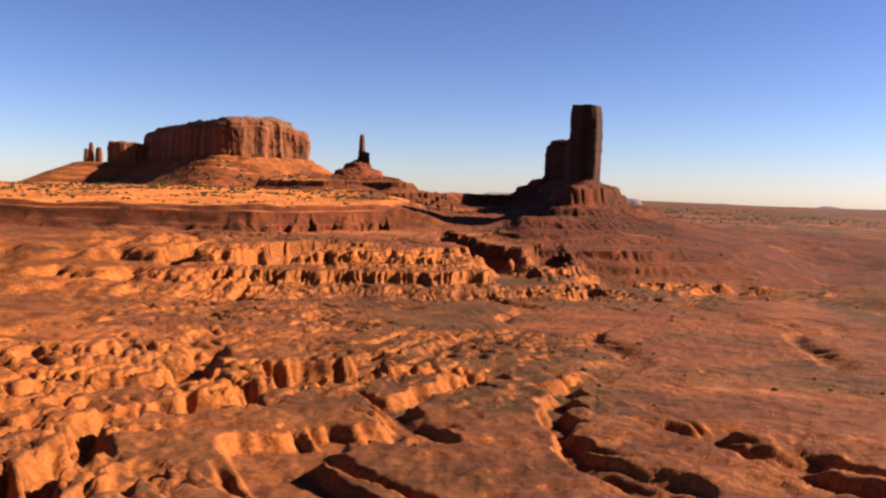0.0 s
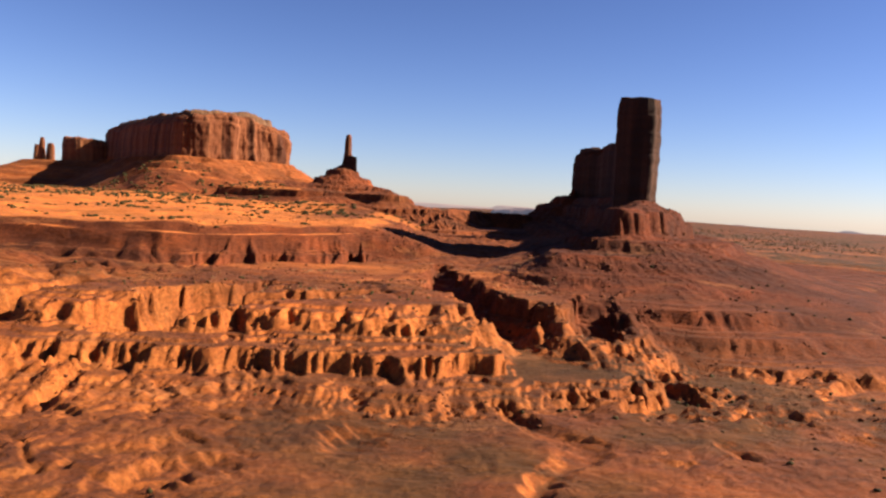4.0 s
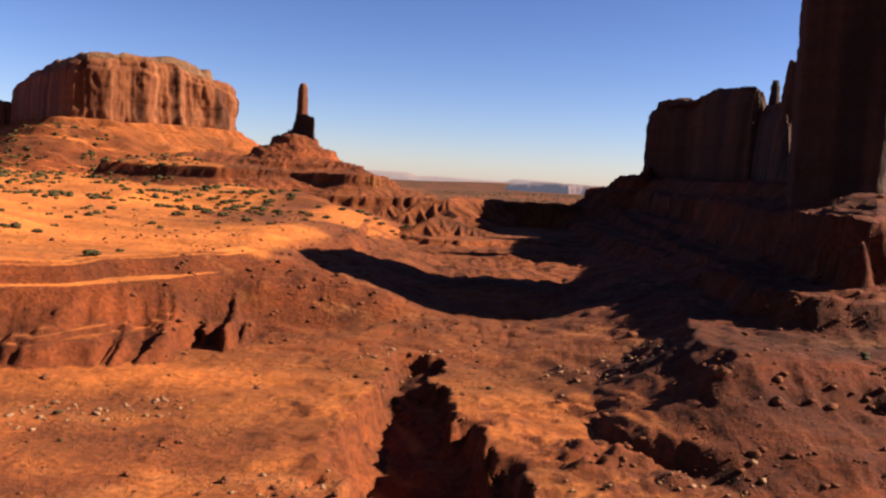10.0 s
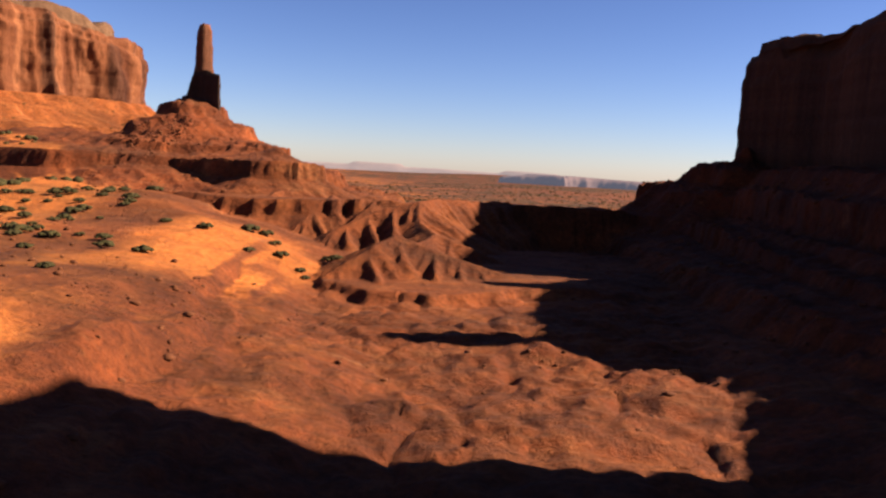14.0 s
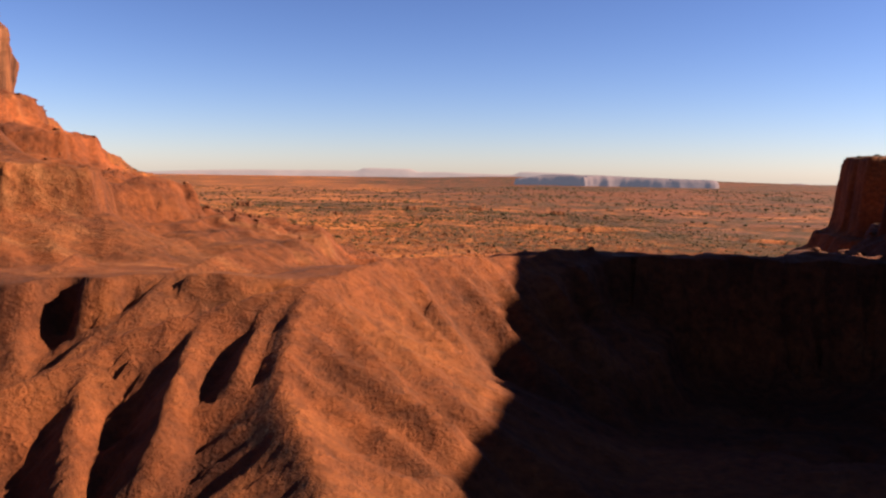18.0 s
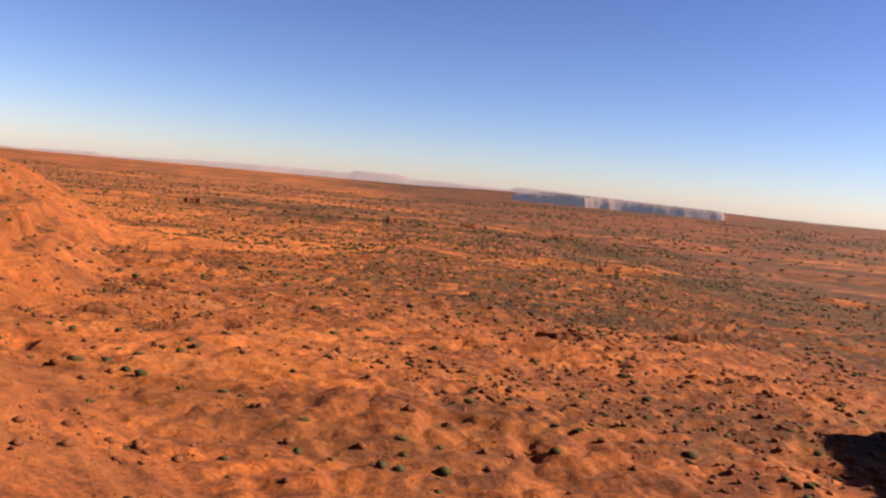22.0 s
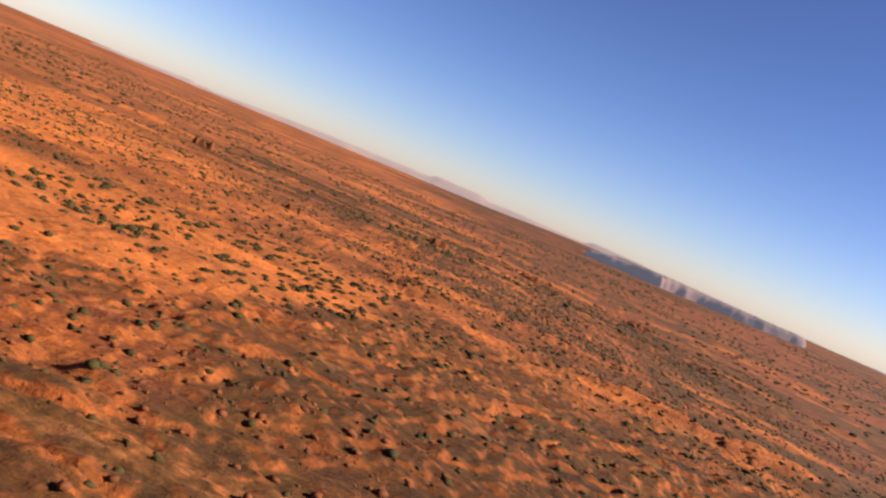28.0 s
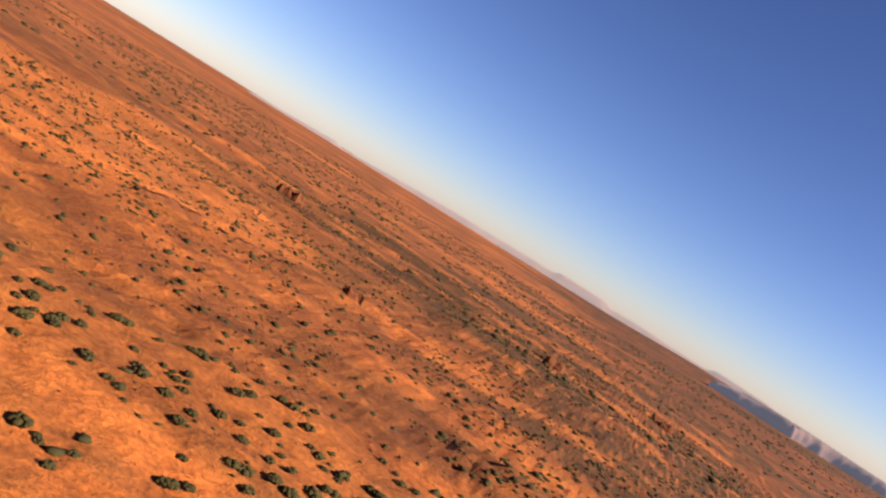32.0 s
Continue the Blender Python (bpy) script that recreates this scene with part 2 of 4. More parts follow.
def height(x, y):
    x, y = np.asarray(x, float), np.asarray(y, float)
    near = np.exp(-(np.maximum(np.abs(x) - 150, 0) / 300) ** 2)
    n1, n2, n3 = fbm(x, y, 70, 4, 1), fbm(x, y, 21, 4, 11), fbm(x, y, 6.0, 4, 21, 0.6)
    r1, r2 = ridged(x, y, 26, 3, 31), ridged(x, y, 11, 3, 41)
    crag, grit = ridged(x, y, 9.5, 4, 151), fbm(x, y, 2.3, 2, 155)
    g1, g2, g3, g4 = rills(x, y, 30, 0.30, 61), rills(x, y, 13, 0.34, 64), rills(x, y, 5.6, 0.42, 67), rills(x, y, 2.7, 0.5, 70)
    # southern plain, with the badlands at its near edge
    z = 30.5 - 0.012 * np.clip(x - 60, 0, 900) - 5.0 * smooth(300, 1500, x) + 1.0 * n1 + 0.5 * n2 + 0.16 * n3
    edge = 182 - 0.16 * x + 16 * n1 + 9 * n2 - 26 * smooth(20, 110, x)
    bad = smooth(9, -9, y - edge) * smooth(-60, 40, y)
    wash = smooth(0.1, 0.6, fbm(x, y, 55, 2, 83) + 0.3) * smooth(300, 180, x)
    bad = np.maximum(bad, 0.22 * wash * smooth(245, 290, y + 12 * n2))
    u, v = 0.34 * x + 0.94 * y, 0.94 * x - 0.34 * y
    some = smooth(-0.35, 0.25, n1 + 0.4 * n2 - 0.008 * x)
    b1, b2, b3 = gullied(u, v, 37, 11, 161), gullied(0.6 * u + 0.8 * v, 0.8 * u - 0.6 * v, 15, 5.0, 164), gullied(u, v, 6.2, 2.4, 167)
    bite = np.maximum(4.6 * b1 * (0.6 + 0.6 * some), 1.3 * b2 * (0.3 + 0.9 * some)) + 0.9 * b3 * (0.1 + 0.8 * some)
    z = z + bad * (0.6 - bite) + bad * 0.6 * (crag - 0.5) * some + (0.16 + 0.1 * bad) * grit
    z = z - (1 - bad) * near * (1.6 * gullied(u, v, 61, 5, 171) * smooth(-0.5, 0.1, n2 + 0.5 * n1) + some * (1.0 * b2 * smooth(0.1, 0.6, n2 + n1) + 0.35 * b3))
    # scarp up to the middle bench, cut into spurs
    s1 = 376 + 0.80 * np.clip(x - 5, 0, 230) - 0.10 * np.clip(-x, 0, 120)
    wx = x + 0.14 * y + 2.2 * n2 + 0.5 * n3
    k1, k2 = ribs(wx, y, 27, 501), ribs(wx, y, 10.5, 504)
    d1 = s1 - y + 10 * n1 + 3 * n2 + 17 * k1 ** 1.5 + 6 * k2 ** 1.5
    bench = 47.0 + 0.012 * (y - 400) + 0.8 * n1 + 0.6 * n2 + 0.25 * n3 - 18 * smooth(110, 330, x - 0.25 * (y - 450)) * smooth(900, 700, y)
    bench = bench - (1.6 * g2 + 0.7 * g3) * smooth(470, 400, y) * smooth(-0.4, 0.4, n1 + 0.2)
    rise = np.clip(bench - z, 0, 40)
    level = np.clip(d1 / 16, 0, 3.999)
    part_way = level - np.floor(level)
    prof = 1 - (np.floor(level) + 0.5 * part_way + 0.5 * smooth(0.0, 0.55, part_way + 0.14 * n3)) / 4
    sl = np.where(d1 > 0, smooth(0.0, 0.2, part_way) * smooth(1.0, 0.55, part_way), 0) * (d1 < 64)
    kw = wx + 7.3 * np.floor(level)
    z = z + rise * prof - sl * (1.7 * ribs(kw, y, 5.6, 507) + 0.9 * ribs(kw, y, 2.3, 510) - 0.7) + (d1 > 0) * (d1 < 70) * (0.6 * (crag - 0.5) + 0.22 * grit)
    tatter = smooth(365, 385, y) * smooth(490, 450, y) * near * np.maximum(smooth(-0.2, 0.4, n2), smooth(12, 22, x) * smooth(62, 50, x) * smooth(452, 436, y))
    z = z + tatter * (1.1 * (crag - 0.5) + 0.30 * grit) - 2.6 * smooth(14, 24, x + 3 * n3) * smooth(66, 54, x) * smooth(446, 430, y + 5 * n2) * smooth(376, 392, y) * (0.6 + 0.8 * n2)
    # canyons cut back into the bench
    for pts, wide, floor in CANYONS:
        d, along = line_dist(x, y, pts)
        d = d + 3.5 * n2 + 1.8 * n3 + 3.0 * (g2 - 0.4) + 1.2 * (0.5 - g3)
        w = wide * (0.45 + 0.75 * along)
        cut = 0.6 * smooth(w, w * 0.7, d) + 0.4 * smooth(w * 0.75, w * 0.15, d)
        z = z - cut * np.maximum(z - (floor + 8 * (1 - along)), 0)
    # northern plain behind the buttes
    north = 54.5 - 0.022 * (y - 800) - 0.045 * np.clip(x + 10, 0, 400) + 0.004 * np.clip(-x, 0, 1500)
    nn = smooth(2500, 300, np.hypot(x, y - 900))
    north = np.maximum(north, 29 - 0.006 * np.clip(x, 0, 3000)) + (0.9 * n1 + 0.6 * n2 + 0.25 * n3) * nn
    even = 1 - smooth(8, -6, poly_dist(x, y, DUNES[0]))
    north = north - (0.7 * rills(x * 0.6, y * 1.3, 60, 0.06, 91) * even + 0.8 * rills(x * 0.5, y * 1.4, 26, 0.09, 94) * even + 0.5 * g3 * smooth(0.0, 0.5, n1)) * nn
    low = fbm(x * 0.28 + 0.1 * y, y, 60, 3, 97)
    bits = smooth(-0.2, 0.35, fbm(x, y, 55, 2, 177)) * (0.35 + 0.65 * smooth(840, 960, y))
    north = north + even * bits * (0.7 * smooth(-0.16, -0.12, low + 0.05 * n3) + 1.2 * smooth(0.10, 0.15, low + 0.07 * n3 + 0.05 * n2) + 1.0 * smooth(0.42, 0.47, low + 0.08 * n3)) * nn + (0.9 * (crag - 0.5) * smooth(-0.3, 0.4, n2) + 0.30 * grit) * nn * near * (0.3 + 0.7 * even)
    go = smooth(470, 700, y)
    z = z * (1 - go) + np.where(go > 0, north, z) * go
    # low country in the cove between hill, butte and rim
    cove = smooth(470, 520, y) * smooth(742, 690, y) * smooth(130, 60, x)
    z = z + cove * (np.interp(y, [470, 500, 545, 590, 620, 645], [46.5, 48, 53.7, 56, 57.5, 58.5]) + 0.7 * n2 + 0.35 * n3 - 0.6 * g2 - 0.5 * g3 - z)
    z = lift(z, 59.3 + 0.4 * n2 + 0.02 * (y - 640), poly_dist(x, y, TERRACE) + 2 * n2 + 2.0 * rills(x, y * 0.2, 3.2, 0.8, 181) + 1.0 * g3, 1.4, 1.6, 0.62)
    # sand hill with its scarp
    rough = 5.0 * (r1 - 0.5) + 4.0 * (r2 - 0.5) + 1.2 * n3
    comb = rills(x, y * 0.18, 8.5, 0.75, 101)
    top = 57.6 + 0.030 * np.clip(y - 462, 0, 330) + 0.9 * n1 + 0.3 * n2
    dH = poly_dist(x, y, HILL) + 4
    south = smooth(522, 500, y)
    hw = x * 0.9 + 0.15 * y + 2.0 * n2 + 0.3 * n3
    z = lift(z, top, dH + (r2 - 0.5) * 1.2 + 3 * n1 + (11.0 * ribs(hw, y, 12.5, 401) * smooth(-10, -24, x) + 5.0 * ribs(hw, y, 4.8, 404) + 1.8 * ribs(hw, y, 2.0, 407)) * smooth(0, 5, dH), 2.2, 1.6, 0.54)
    z = lift(z, top + 3.6 + 1.2 * n1 + 0.5 * n2, dH + 3 + 5 * south + 3 * n2 + 2.5 * comb * (1 - south), 0.6, 3.0, 0.30 + 0.80 * south)
    # scree and ledges round the butte
    dB = poly_dist(x, y, BENCH)
    ew = x + 0.35 * y + 2.0 * n2 + 0.3 * n3
    e1, e2 = np.clip(ribs(ew, y, 5.6, 411), 0, 1.2), np.clip(ribs(ew, y, 2.1, 414), 0, 1.2)
    dL = poly_dist(x, y, LEDGE)
    z = lift(z, 57.5 + 0.3 * n2, dL + 2.0 * n2 + 0.8 * n3 + (0.9 * e1 + 0.7 * e2 + 0.8 * (crag - 0.5)) * smooth(0, 4, dL), 1.0, 1.6, 0.50, 0.002)
    z = lift(z, 63.6 + 0.02 * (y - 490) + 0.4 * n2, dB + 0.9 * n2 + 0.9 * g3 + 1.3 * e1 * smooth(1, 5, dB), 1.8, 1.4, 0.40, 0.002)
    dP = poly_dist(x, y, PEDESTAL)
    z = lift(z, 74.6 + 4.6 * smooth(0, -16, dP) + 0.02 * (y - 490) + 0.5 * n2 - 3.0 * smooth(96, 112, x) * smooth(560, 530, y), dP + 1.2 * n2 + 1.7 * e1 ** 2 * smooth(7, 0, dP) + 0.7 * e2 ** 2 + 1.5 * (r1 - 0.5), 8.6, 2.6, 0.55, 0.003)
    z = lift(z, 78.0 + 0.4 * n2, poly_dist(x, y, SPUR) + rough * 0.15, 9.0, 1.8, 0.8)
    dr, al = line_dist(x, y, [(72, 737), (79, 730), (88, 722)])
    z = np.maximum(z, 77.5 + 9.0 * al + 0.7 * n3 + 1.2 * (crag - 0.5) - 0.75 * np.maximum(dr - 2, 0))
    for st, hz in zip(STUBS, (84,)):
        z = lift(z, hz, poly_dist(x, y, st) + rough * 0.4, 20, 3.0, 0.85)
    # rim of the northern plain and the clay hills before it
    d0 = poly_dist(x, y, RIM)
    bay = smooth(0.2, 0.9, spurs((x + 5 * n2 + 6 * n1) / 7.4)) * (0.4 + 0.9 * smooth(-0.4, 0.4, fbm(x, y, 17, 2, 425))) * smooth(4, -6, x)
    dR = d0 + 1.6 * bay + 1.0 * g3 + 0.8 * n2 + (3.0 * np.clip(ribs(x + 0.6 * y, y, 5.0, 441), 0, 1) + 1.6 * np.clip(ribs(x + 0.6 * y, y, 2.2, 444), 0, 1)) * smooth(0, 4, d0 + 2) * smooth(-8, 4, x)
    z = lift(z, 68.6 + 0.8 * n1 + 0.9 * n2, dR, 3.8 + 4.0 * smooth(-2, 16, x), 2.0, 0.52 + 0.1 * smooth(0, 16, x))
    # clay hills: sharp crests that run out from the rim, with rills down both sides
    inside = (x > -50) & (x < 50) & (y > 622) & (y < 740)
    if inside.any():
        xs, ys, zs, q2, q3 = x[inside], y[inside], z[inside], n2[inside], n3[inside]
        xs, ys = xs + 0.5 * q2 + 0.25 * q3, ys + 0.4 * q3
        for pts, steep in CRESTS + SIDE_CRESTS:
            d, sm, ze = crest_dist(xs, ys, pts)
            fold = 0.30 * (spurs(sm / 2.3 + 0.5 * q2 + pts[0][0]) - 0.5) + 0.16 * (spurs(sm / 1.0 + 0.4 * q3) - 0.5)
            zs = np.maximum(zs, ze - steep * d * (1 - 0.010 * np.minimum(d, 22)) - 0.42 * fold * np.minimum(d, 5) + 0.06 * q3)
        z[inside] = zs
    clay = smooth(600, 640, y) * smooth(735, 700, y) * smooth(45, 25, x) * smooth(-60, -30, x)
    # spire hill and the great mesa's scree
    mw = x + 0.75 * y + 1.8 * n2 + 0.3 * n3
    m1, m2 = np.clip(ribs(mw, y, 7.5, 431), 0, 1.2), np.clip(ribs(mw, y, 2.9, 434), 0, 1.2)
    dW = poly_dist(x, y, LOWER)
    z = lift(z, 78.0 + 0.3 * n2 + 0.20 * np.clip(-dW - 1, 0, 40), dW + 0.8 * n2 + 1.0 * m2 ** 2 + 2.6 * m1 * smooth(1, 7, dW), 4.6, 1.0, 0.46 + 0.3 * smooth(732, 750, y), 0.0035)
    dU = poly_dist(x, y, UPPER)
    z = lift(z, 82.0 + 0.3 * n2 + 0.24 * np.clip(-dU - 1, 0, 30), dU + 1.0 * n2 + 0.9 * m2 ** 2 + 1.8 * m1 * smooth(1, 6, dU), 3.2, 0.9, 0.32)
    z = lift(z, 97.3, poly_dist(x, y, CONE) + 0.5 * n2 + 1.2 * m1 + 0.6 * m2, 0.5, 2.0, 0.66 + 0.12 * smooth(768, 790, y), 0.0016)
    z = lift(z, 98.0, poly_dist(x, y, SHOULDER) + rough, 2.0, 4.0, 0.42)
    z = lift(z, 100.5 + 1.5 * n1, poly_dist(x, y, MESA) - 4 + rough * 0.7 + 2.0 * g2, 3.0, 4.0, 0.56, 0.0003)
    hard = smooth(-0.45, 0.25, fbm(x, y, 34, 2, 103) + 0.1)
    slope = np.where(y < 800, smooth(-2, 3, poly_dist(x, y, HILL)), 1)
    layer = np.maximum(smooth(300, 340, y) * smooth(480, 430, y), np.maximum(smooth(55, 60, z), smooth(47, 50, z) * smooth(560, 520, y) * smooth(-15, -30, x))) * near * slope * (1 - clay)
    z = z + layer * hard * (ledges(z + 0.9 * n1, 6.4, 0.6) + 0.6 * ledges(z + 0.6 * n2, 2.1, 0.65, 0.7))
    z = z + near * smooth(50, 54, z) * slope * (1 - clay) * smooth(790, 730, y) * (0.45 * (crag - 0.5) + 0.28 * grit)
    z = z + near * smooth(735, 748, y) * smooth(800, 770, y) * (0.8 * (crag - 0.5) + 0.35 * grit)
    reach = np.hypot(x, y - 700)
    z = z + 24 * smooth(1500, 4300, reach) * smooth(300, 1300, y)
    z = z + 12 * smooth(1800, 2950, y) * smooth(-250, 250, x) * smooth(1900, 1000, x)
    return z


# ---- materials ----
def material(name):
    m = bpy.data.materials.new(name)
    m.use_nodes = True
    nt = m.node_tree
    nt.nodes.clear()
    out, bsdf = nt.nodes.new("ShaderNodeOutputMaterial"), nt.nodes.new("ShaderNodeBsdfPrincipled")
    nt.links.new(bsdf.outputs[0], out.inputs[0])
    bsdf.inputs["Specular IOR Level"].default_value = 0.15
    bsdf.inputs["Roughness"].default_value = 0.95
    return m, nt, bsdf


def n_coord(nt, scale=(1, 1, 1)):
    tc, mp = nt.nodes.new("ShaderNodeNewGeometry"), nt.nodes.new("ShaderNodeMapping")
    mp.inputs["Scale"].default_value = scale
    nt.links.new(tc.outputs["Position"], mp.inputs["Vector"])
    return mp.outputs[0]


def n_noise(nt, vec, scale, detail=5, rough=0.6, out="Fac"):
    n = nt.nodes.new("ShaderNodeTexNoise")
    n.inputs["Scale"].default_value, n.inputs["Detail"].default_value, n.inputs["Roughness"].default_value = scale, detail, rough
    nt.links.new(vec, n.inputs["Vector"])
    return n.outputs[out]


def n_ramp(nt, fac, stops):
    r = nt.nodes.new("ShaderNodeValToRGB")
    while len(r.color_ramp.elements) < len(stops):
        r.color_ramp.elements.new(0.5)
    for e, (p, c) in zip(r.color_ramp.elements, stops):
        e.position, e.color = p, ((*c, 1) if isinstance(c, tuple) else (c, c, c, 1))
    nt.links.new(fac, r.inputs[0])
    return r.outputs[0]


def n_mix(nt, fac, a, b, mode="MIX"):
    m = nt.nodes.new("ShaderNodeMix")
    m.data_type, m.blend_type = "RGBA", mode
    for sock, v in ((m.inputs["Factor"], fac), (m.inputs["A"], a), (m.inputs["B"], b)):
        if isinstance(v, (int, float)):
            sock.default_value = v
        elif isinstance(v, tuple):
            sock.default_value = (*v, 1)
        else:
            nt.links.new(v, sock)
    return m.outputs["Result"]


def n_math(nt, op, a, b=0.0):
    m = nt.nodes.new("ShaderNodeMath")
    m.operation = op
    for sock, v in zip(m.inputs, (a, b)):
        if isinstance(v, (int, float)):
            sock.default_value = v
        else:
            nt.links.new(v, sock)
    return m.outputs[0]


def n_bump(nt, bsdf, heights):
    prev = None
    for h, dist, strength in heights:
        b = nt.nodes.new("ShaderNodeBump")
        b.inputs["Distance"].default_value, b.inputs["Strength"].default_value = dist, strength
        nt.links.new(h, b.inputs["Height"])
        if prev:
            nt.links.new(prev, b.inputs["Normal"])
        prev = b.outputs[0]
    nt.links.new(prev, bsdf.inputs["Normal"])


def ground_material():
    m, nt, bsdf = material("desert_ground")
    p = n_coord(nt)
    at = nt.nodes.new("ShaderNodeAttribute")
    at.attribute_name = "cover"
    sep = nt.nodes.new("ShaderNodeSeparateColor")
    nt.links.new(at.outputs["Color"], sep.inputs[0])
    big, mid, fine = n_noise(nt, p, 0.018, 6, 0.62), n_noise(nt, p, 0.12, 7, 0.65), n_noise(nt, p, 1.1, 6, 0.7)
    soil = n_ramp(nt, mid, [(0.25, (0.0542, 0.0136, 0.00388)), (0.48, (0.102, 0.0256, 0.00637)), (0.72, (0.146, 0.0417, 0.0103))])
    sand = n_ramp(nt, mid, [(0.3, (0.281, 0.0723, 0.0129)), (0.7, (0.392, 0.117, 0.0228))])
    scrub = n_ramp(nt, mid, [(0.3, (0.0293, 0.0122, 0.00256)), (0.55, (0.052, 0.02, 0.00402)), (0.75, (0.09, 0.0315, 0.00622))])
    rock = n_ramp(nt, mid, [(0.3, (0.0596, 0.0138, 0.00416)), (0.7, (0.139, 0.0323, 0.00792))])
    col = n_mix(nt, sep.outputs[0], soil, sand)
    col = n_mix(nt, sep.outputs[1], col, scrub)
    col = n_mix(nt, sep.outputs[2], col, rock)
    # dark shale of the scree; the same colour paints shade under the fin
    shale_and_shade = n_ramp(nt, mid, [(0.3, (0.0379, 0.00729, 0.00166)), (0.7, (0.0783, 0.0162, 0.00359))])
    col = n_mix(nt, at.outputs["Alpha"], shale_and_shade, col)
    pale = n_ramp(nt, n_noise(nt, n_coord(nt, (0.45, 1.7, 1)), 0.05, 9, 0.75), [(0.58, 0.0), (0.66, 1.0)])
    lanes = n_noise(nt, n_coord(nt, (0.22, 1, 1)), 0.05, 8, 0.72)
    col = n_mix(nt, n_math(nt, "MULTIPLY", pale, 0.6), col, (0.187, 0.067, 0.0223))
    col = n_mix(nt, 0.65, col, n_ramp(nt, fine, [(0.32, 0.35), (0.68, 1.6)]), "MULTIPLY")
    col = n_mix(nt, 0.4, col, n_ramp(nt, big, [(0.35, 0.55), (0.65, 1.35)]), "MULTIPLY")
    col = n_mix(nt, 0.72, col, n_ramp(nt, lanes, [(0.36, (0.45, 0.50, 0.56)), (0.52, (1.0, 1.0, 1.0)), (0.64, (1.5, 1.42, 1.32))]), "MULTIPLY")
    nt.links.new(col, bsdf.inputs["Base Color"])
    n_bump(nt, bsdf, [(mid, 1.7, 0.8), (fine, 0.4, 0.9), (n_noise(nt, p, 4.0, 4, 0.7), 0.10, 0.8)])
    return m


def cliff_material(name, low, midc, high, varnish, lane=0.28):
    m, nt, bsdf = material(name)
    p = n_coord(nt)
    streak = n_noise(nt, n_coord(nt, (1, 1, 0.05)), lane, 6, 0.65)
    bands = n_noise(nt, n_coord(nt, (0.03, 0.03, 1)), 0.35, 5, 0.6)
    fine = n_noise(nt, p, 0.9, 7, 0.7)
    col = n_ramp(nt, streak, [(0.28, low), (0.5, midc), (0.72, high)])
    col = n_mix(nt, n_ramp(nt, n_noise(nt, n_coord(nt, (1, 1, 0.05)), 0.11, 5, 0.6), [(0.5, 0.0), (0.62, 0.8)]), col, varnish)
    col = n_mix(nt, 0.4, col, n_ramp(nt, bands, [(0.35, 0.6), (0.65, 1.25)]), "MULTIPLY")
    col = n_mix(nt, 0.5, col, n_ramp(nt, fine, [(0.3, 0.55), (0.7, 1.4)]), "MULTIPLY")
    nt.links.new(col, bsdf.inputs["Base Color"])
    n_bump(nt, bsdf, [(streak, 1.5, 0.6), (fine, 0.5, 0.9)])
    return m


M_GROUND = ground_material()
M_CLIFF = cliff_material("sandstone_cliff", (0.0866, 0.0266, 0.0104), (0.156, 0.052, 0.0196), (0.231, 0.0895, 0.037), (0.0491, 0.0162, 0.00751))
# cliff rock again, darkened and greyed so the butte's shade is in its colour
M_SHADE_ROCK = cliff_material("shade_darkened_sandstone", (0.02432, 0.0114, 0.00684), (0.0418, 0.01748, 0.00988), (0.0798, 0.03116, 0.0152), (0.01672, 0.00912, 0.00608), 0.13)
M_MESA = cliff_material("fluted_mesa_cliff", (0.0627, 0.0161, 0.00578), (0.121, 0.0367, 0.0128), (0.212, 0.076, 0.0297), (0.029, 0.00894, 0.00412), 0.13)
M_CAP = cliff_material("weathered_caprock", (0.0638, 0.028, 0.0137), (0.0958, 0.0454, 0.0222), (0.128, 0.0664, 0.0342), (0.0479, 0.021, 0.0103))


def plain_material(name, lo, hi, scale=3.0):
    m, nt, bsdf = material(name)
    p = n_coord(nt)
    info = nt.nodes.new("ShaderNodeObjectInfo")
    col = n_ramp(nt, n_noise(nt, p, scale, 5, 0.65), [(0.3, lo), (0.7, hi)])
    col = n_mix(nt, 0.4, col, n_ramp(nt, info.outputs["Random"], [(0.0, 0.7), (1.0, 1.3)]), "MULTIPLY")
    nt.links.new(col, bsdf.inputs["Base Color"])
    n_bump(nt, bsdf, [(n_noise(nt, p, scale * 2, 4, 0.7), 0.1, 0.8)])
    return m


M_LEAF = plain_material("desert_scrub_leaf", (0.0196, 0.015, 0.00404), (0.0416, 0.0306, 0.00866), 2.0)
M_TWIG = plain_material("shrub_stem", (0.0578, 0.0347, 0.0173), (0.104, 0.0635, 0.0347), 6.0)
M_PALE = plain_material("pale_broken_sandstone", (0.109, 0.0502, 0.023), (0.209, 0.113, 0.0585), 1.2)
M_STONE = plain_material("fallen_sandstone", (0.0545, 0.0157, 0.00566), (0.135, 0.0425, 0.015), 1.2)


# ---- mesh helpers ----
def mesh_from(name, verts, quads, mat, smooth_on=False):
    me = bpy.data.meshes.new(name)
    verts, quads = np.asarray(verts, np.float32), np.asarray(quads, np.int32)
    k = quads.shape[1]
    me.vertices.add(len(verts))
    me.vertices.foreach_set("co", verts.ravel())
    me.loops.add(quads.size)
    me.loops.foreach_set("vertex_index", quads.ravel())
    me.polygons.add(len(quads))
    me.polygons.foreach_set("loop_start", np.arange(0, quads.size, k, dtype=np.int32))
    if smooth_on:
        me.polygons.foreach_set("use_smooth", np.ones(len(quads), bool))
    me.materials.append(mat)
    me.update(calc_edges=True)
    me.validate()
    return me


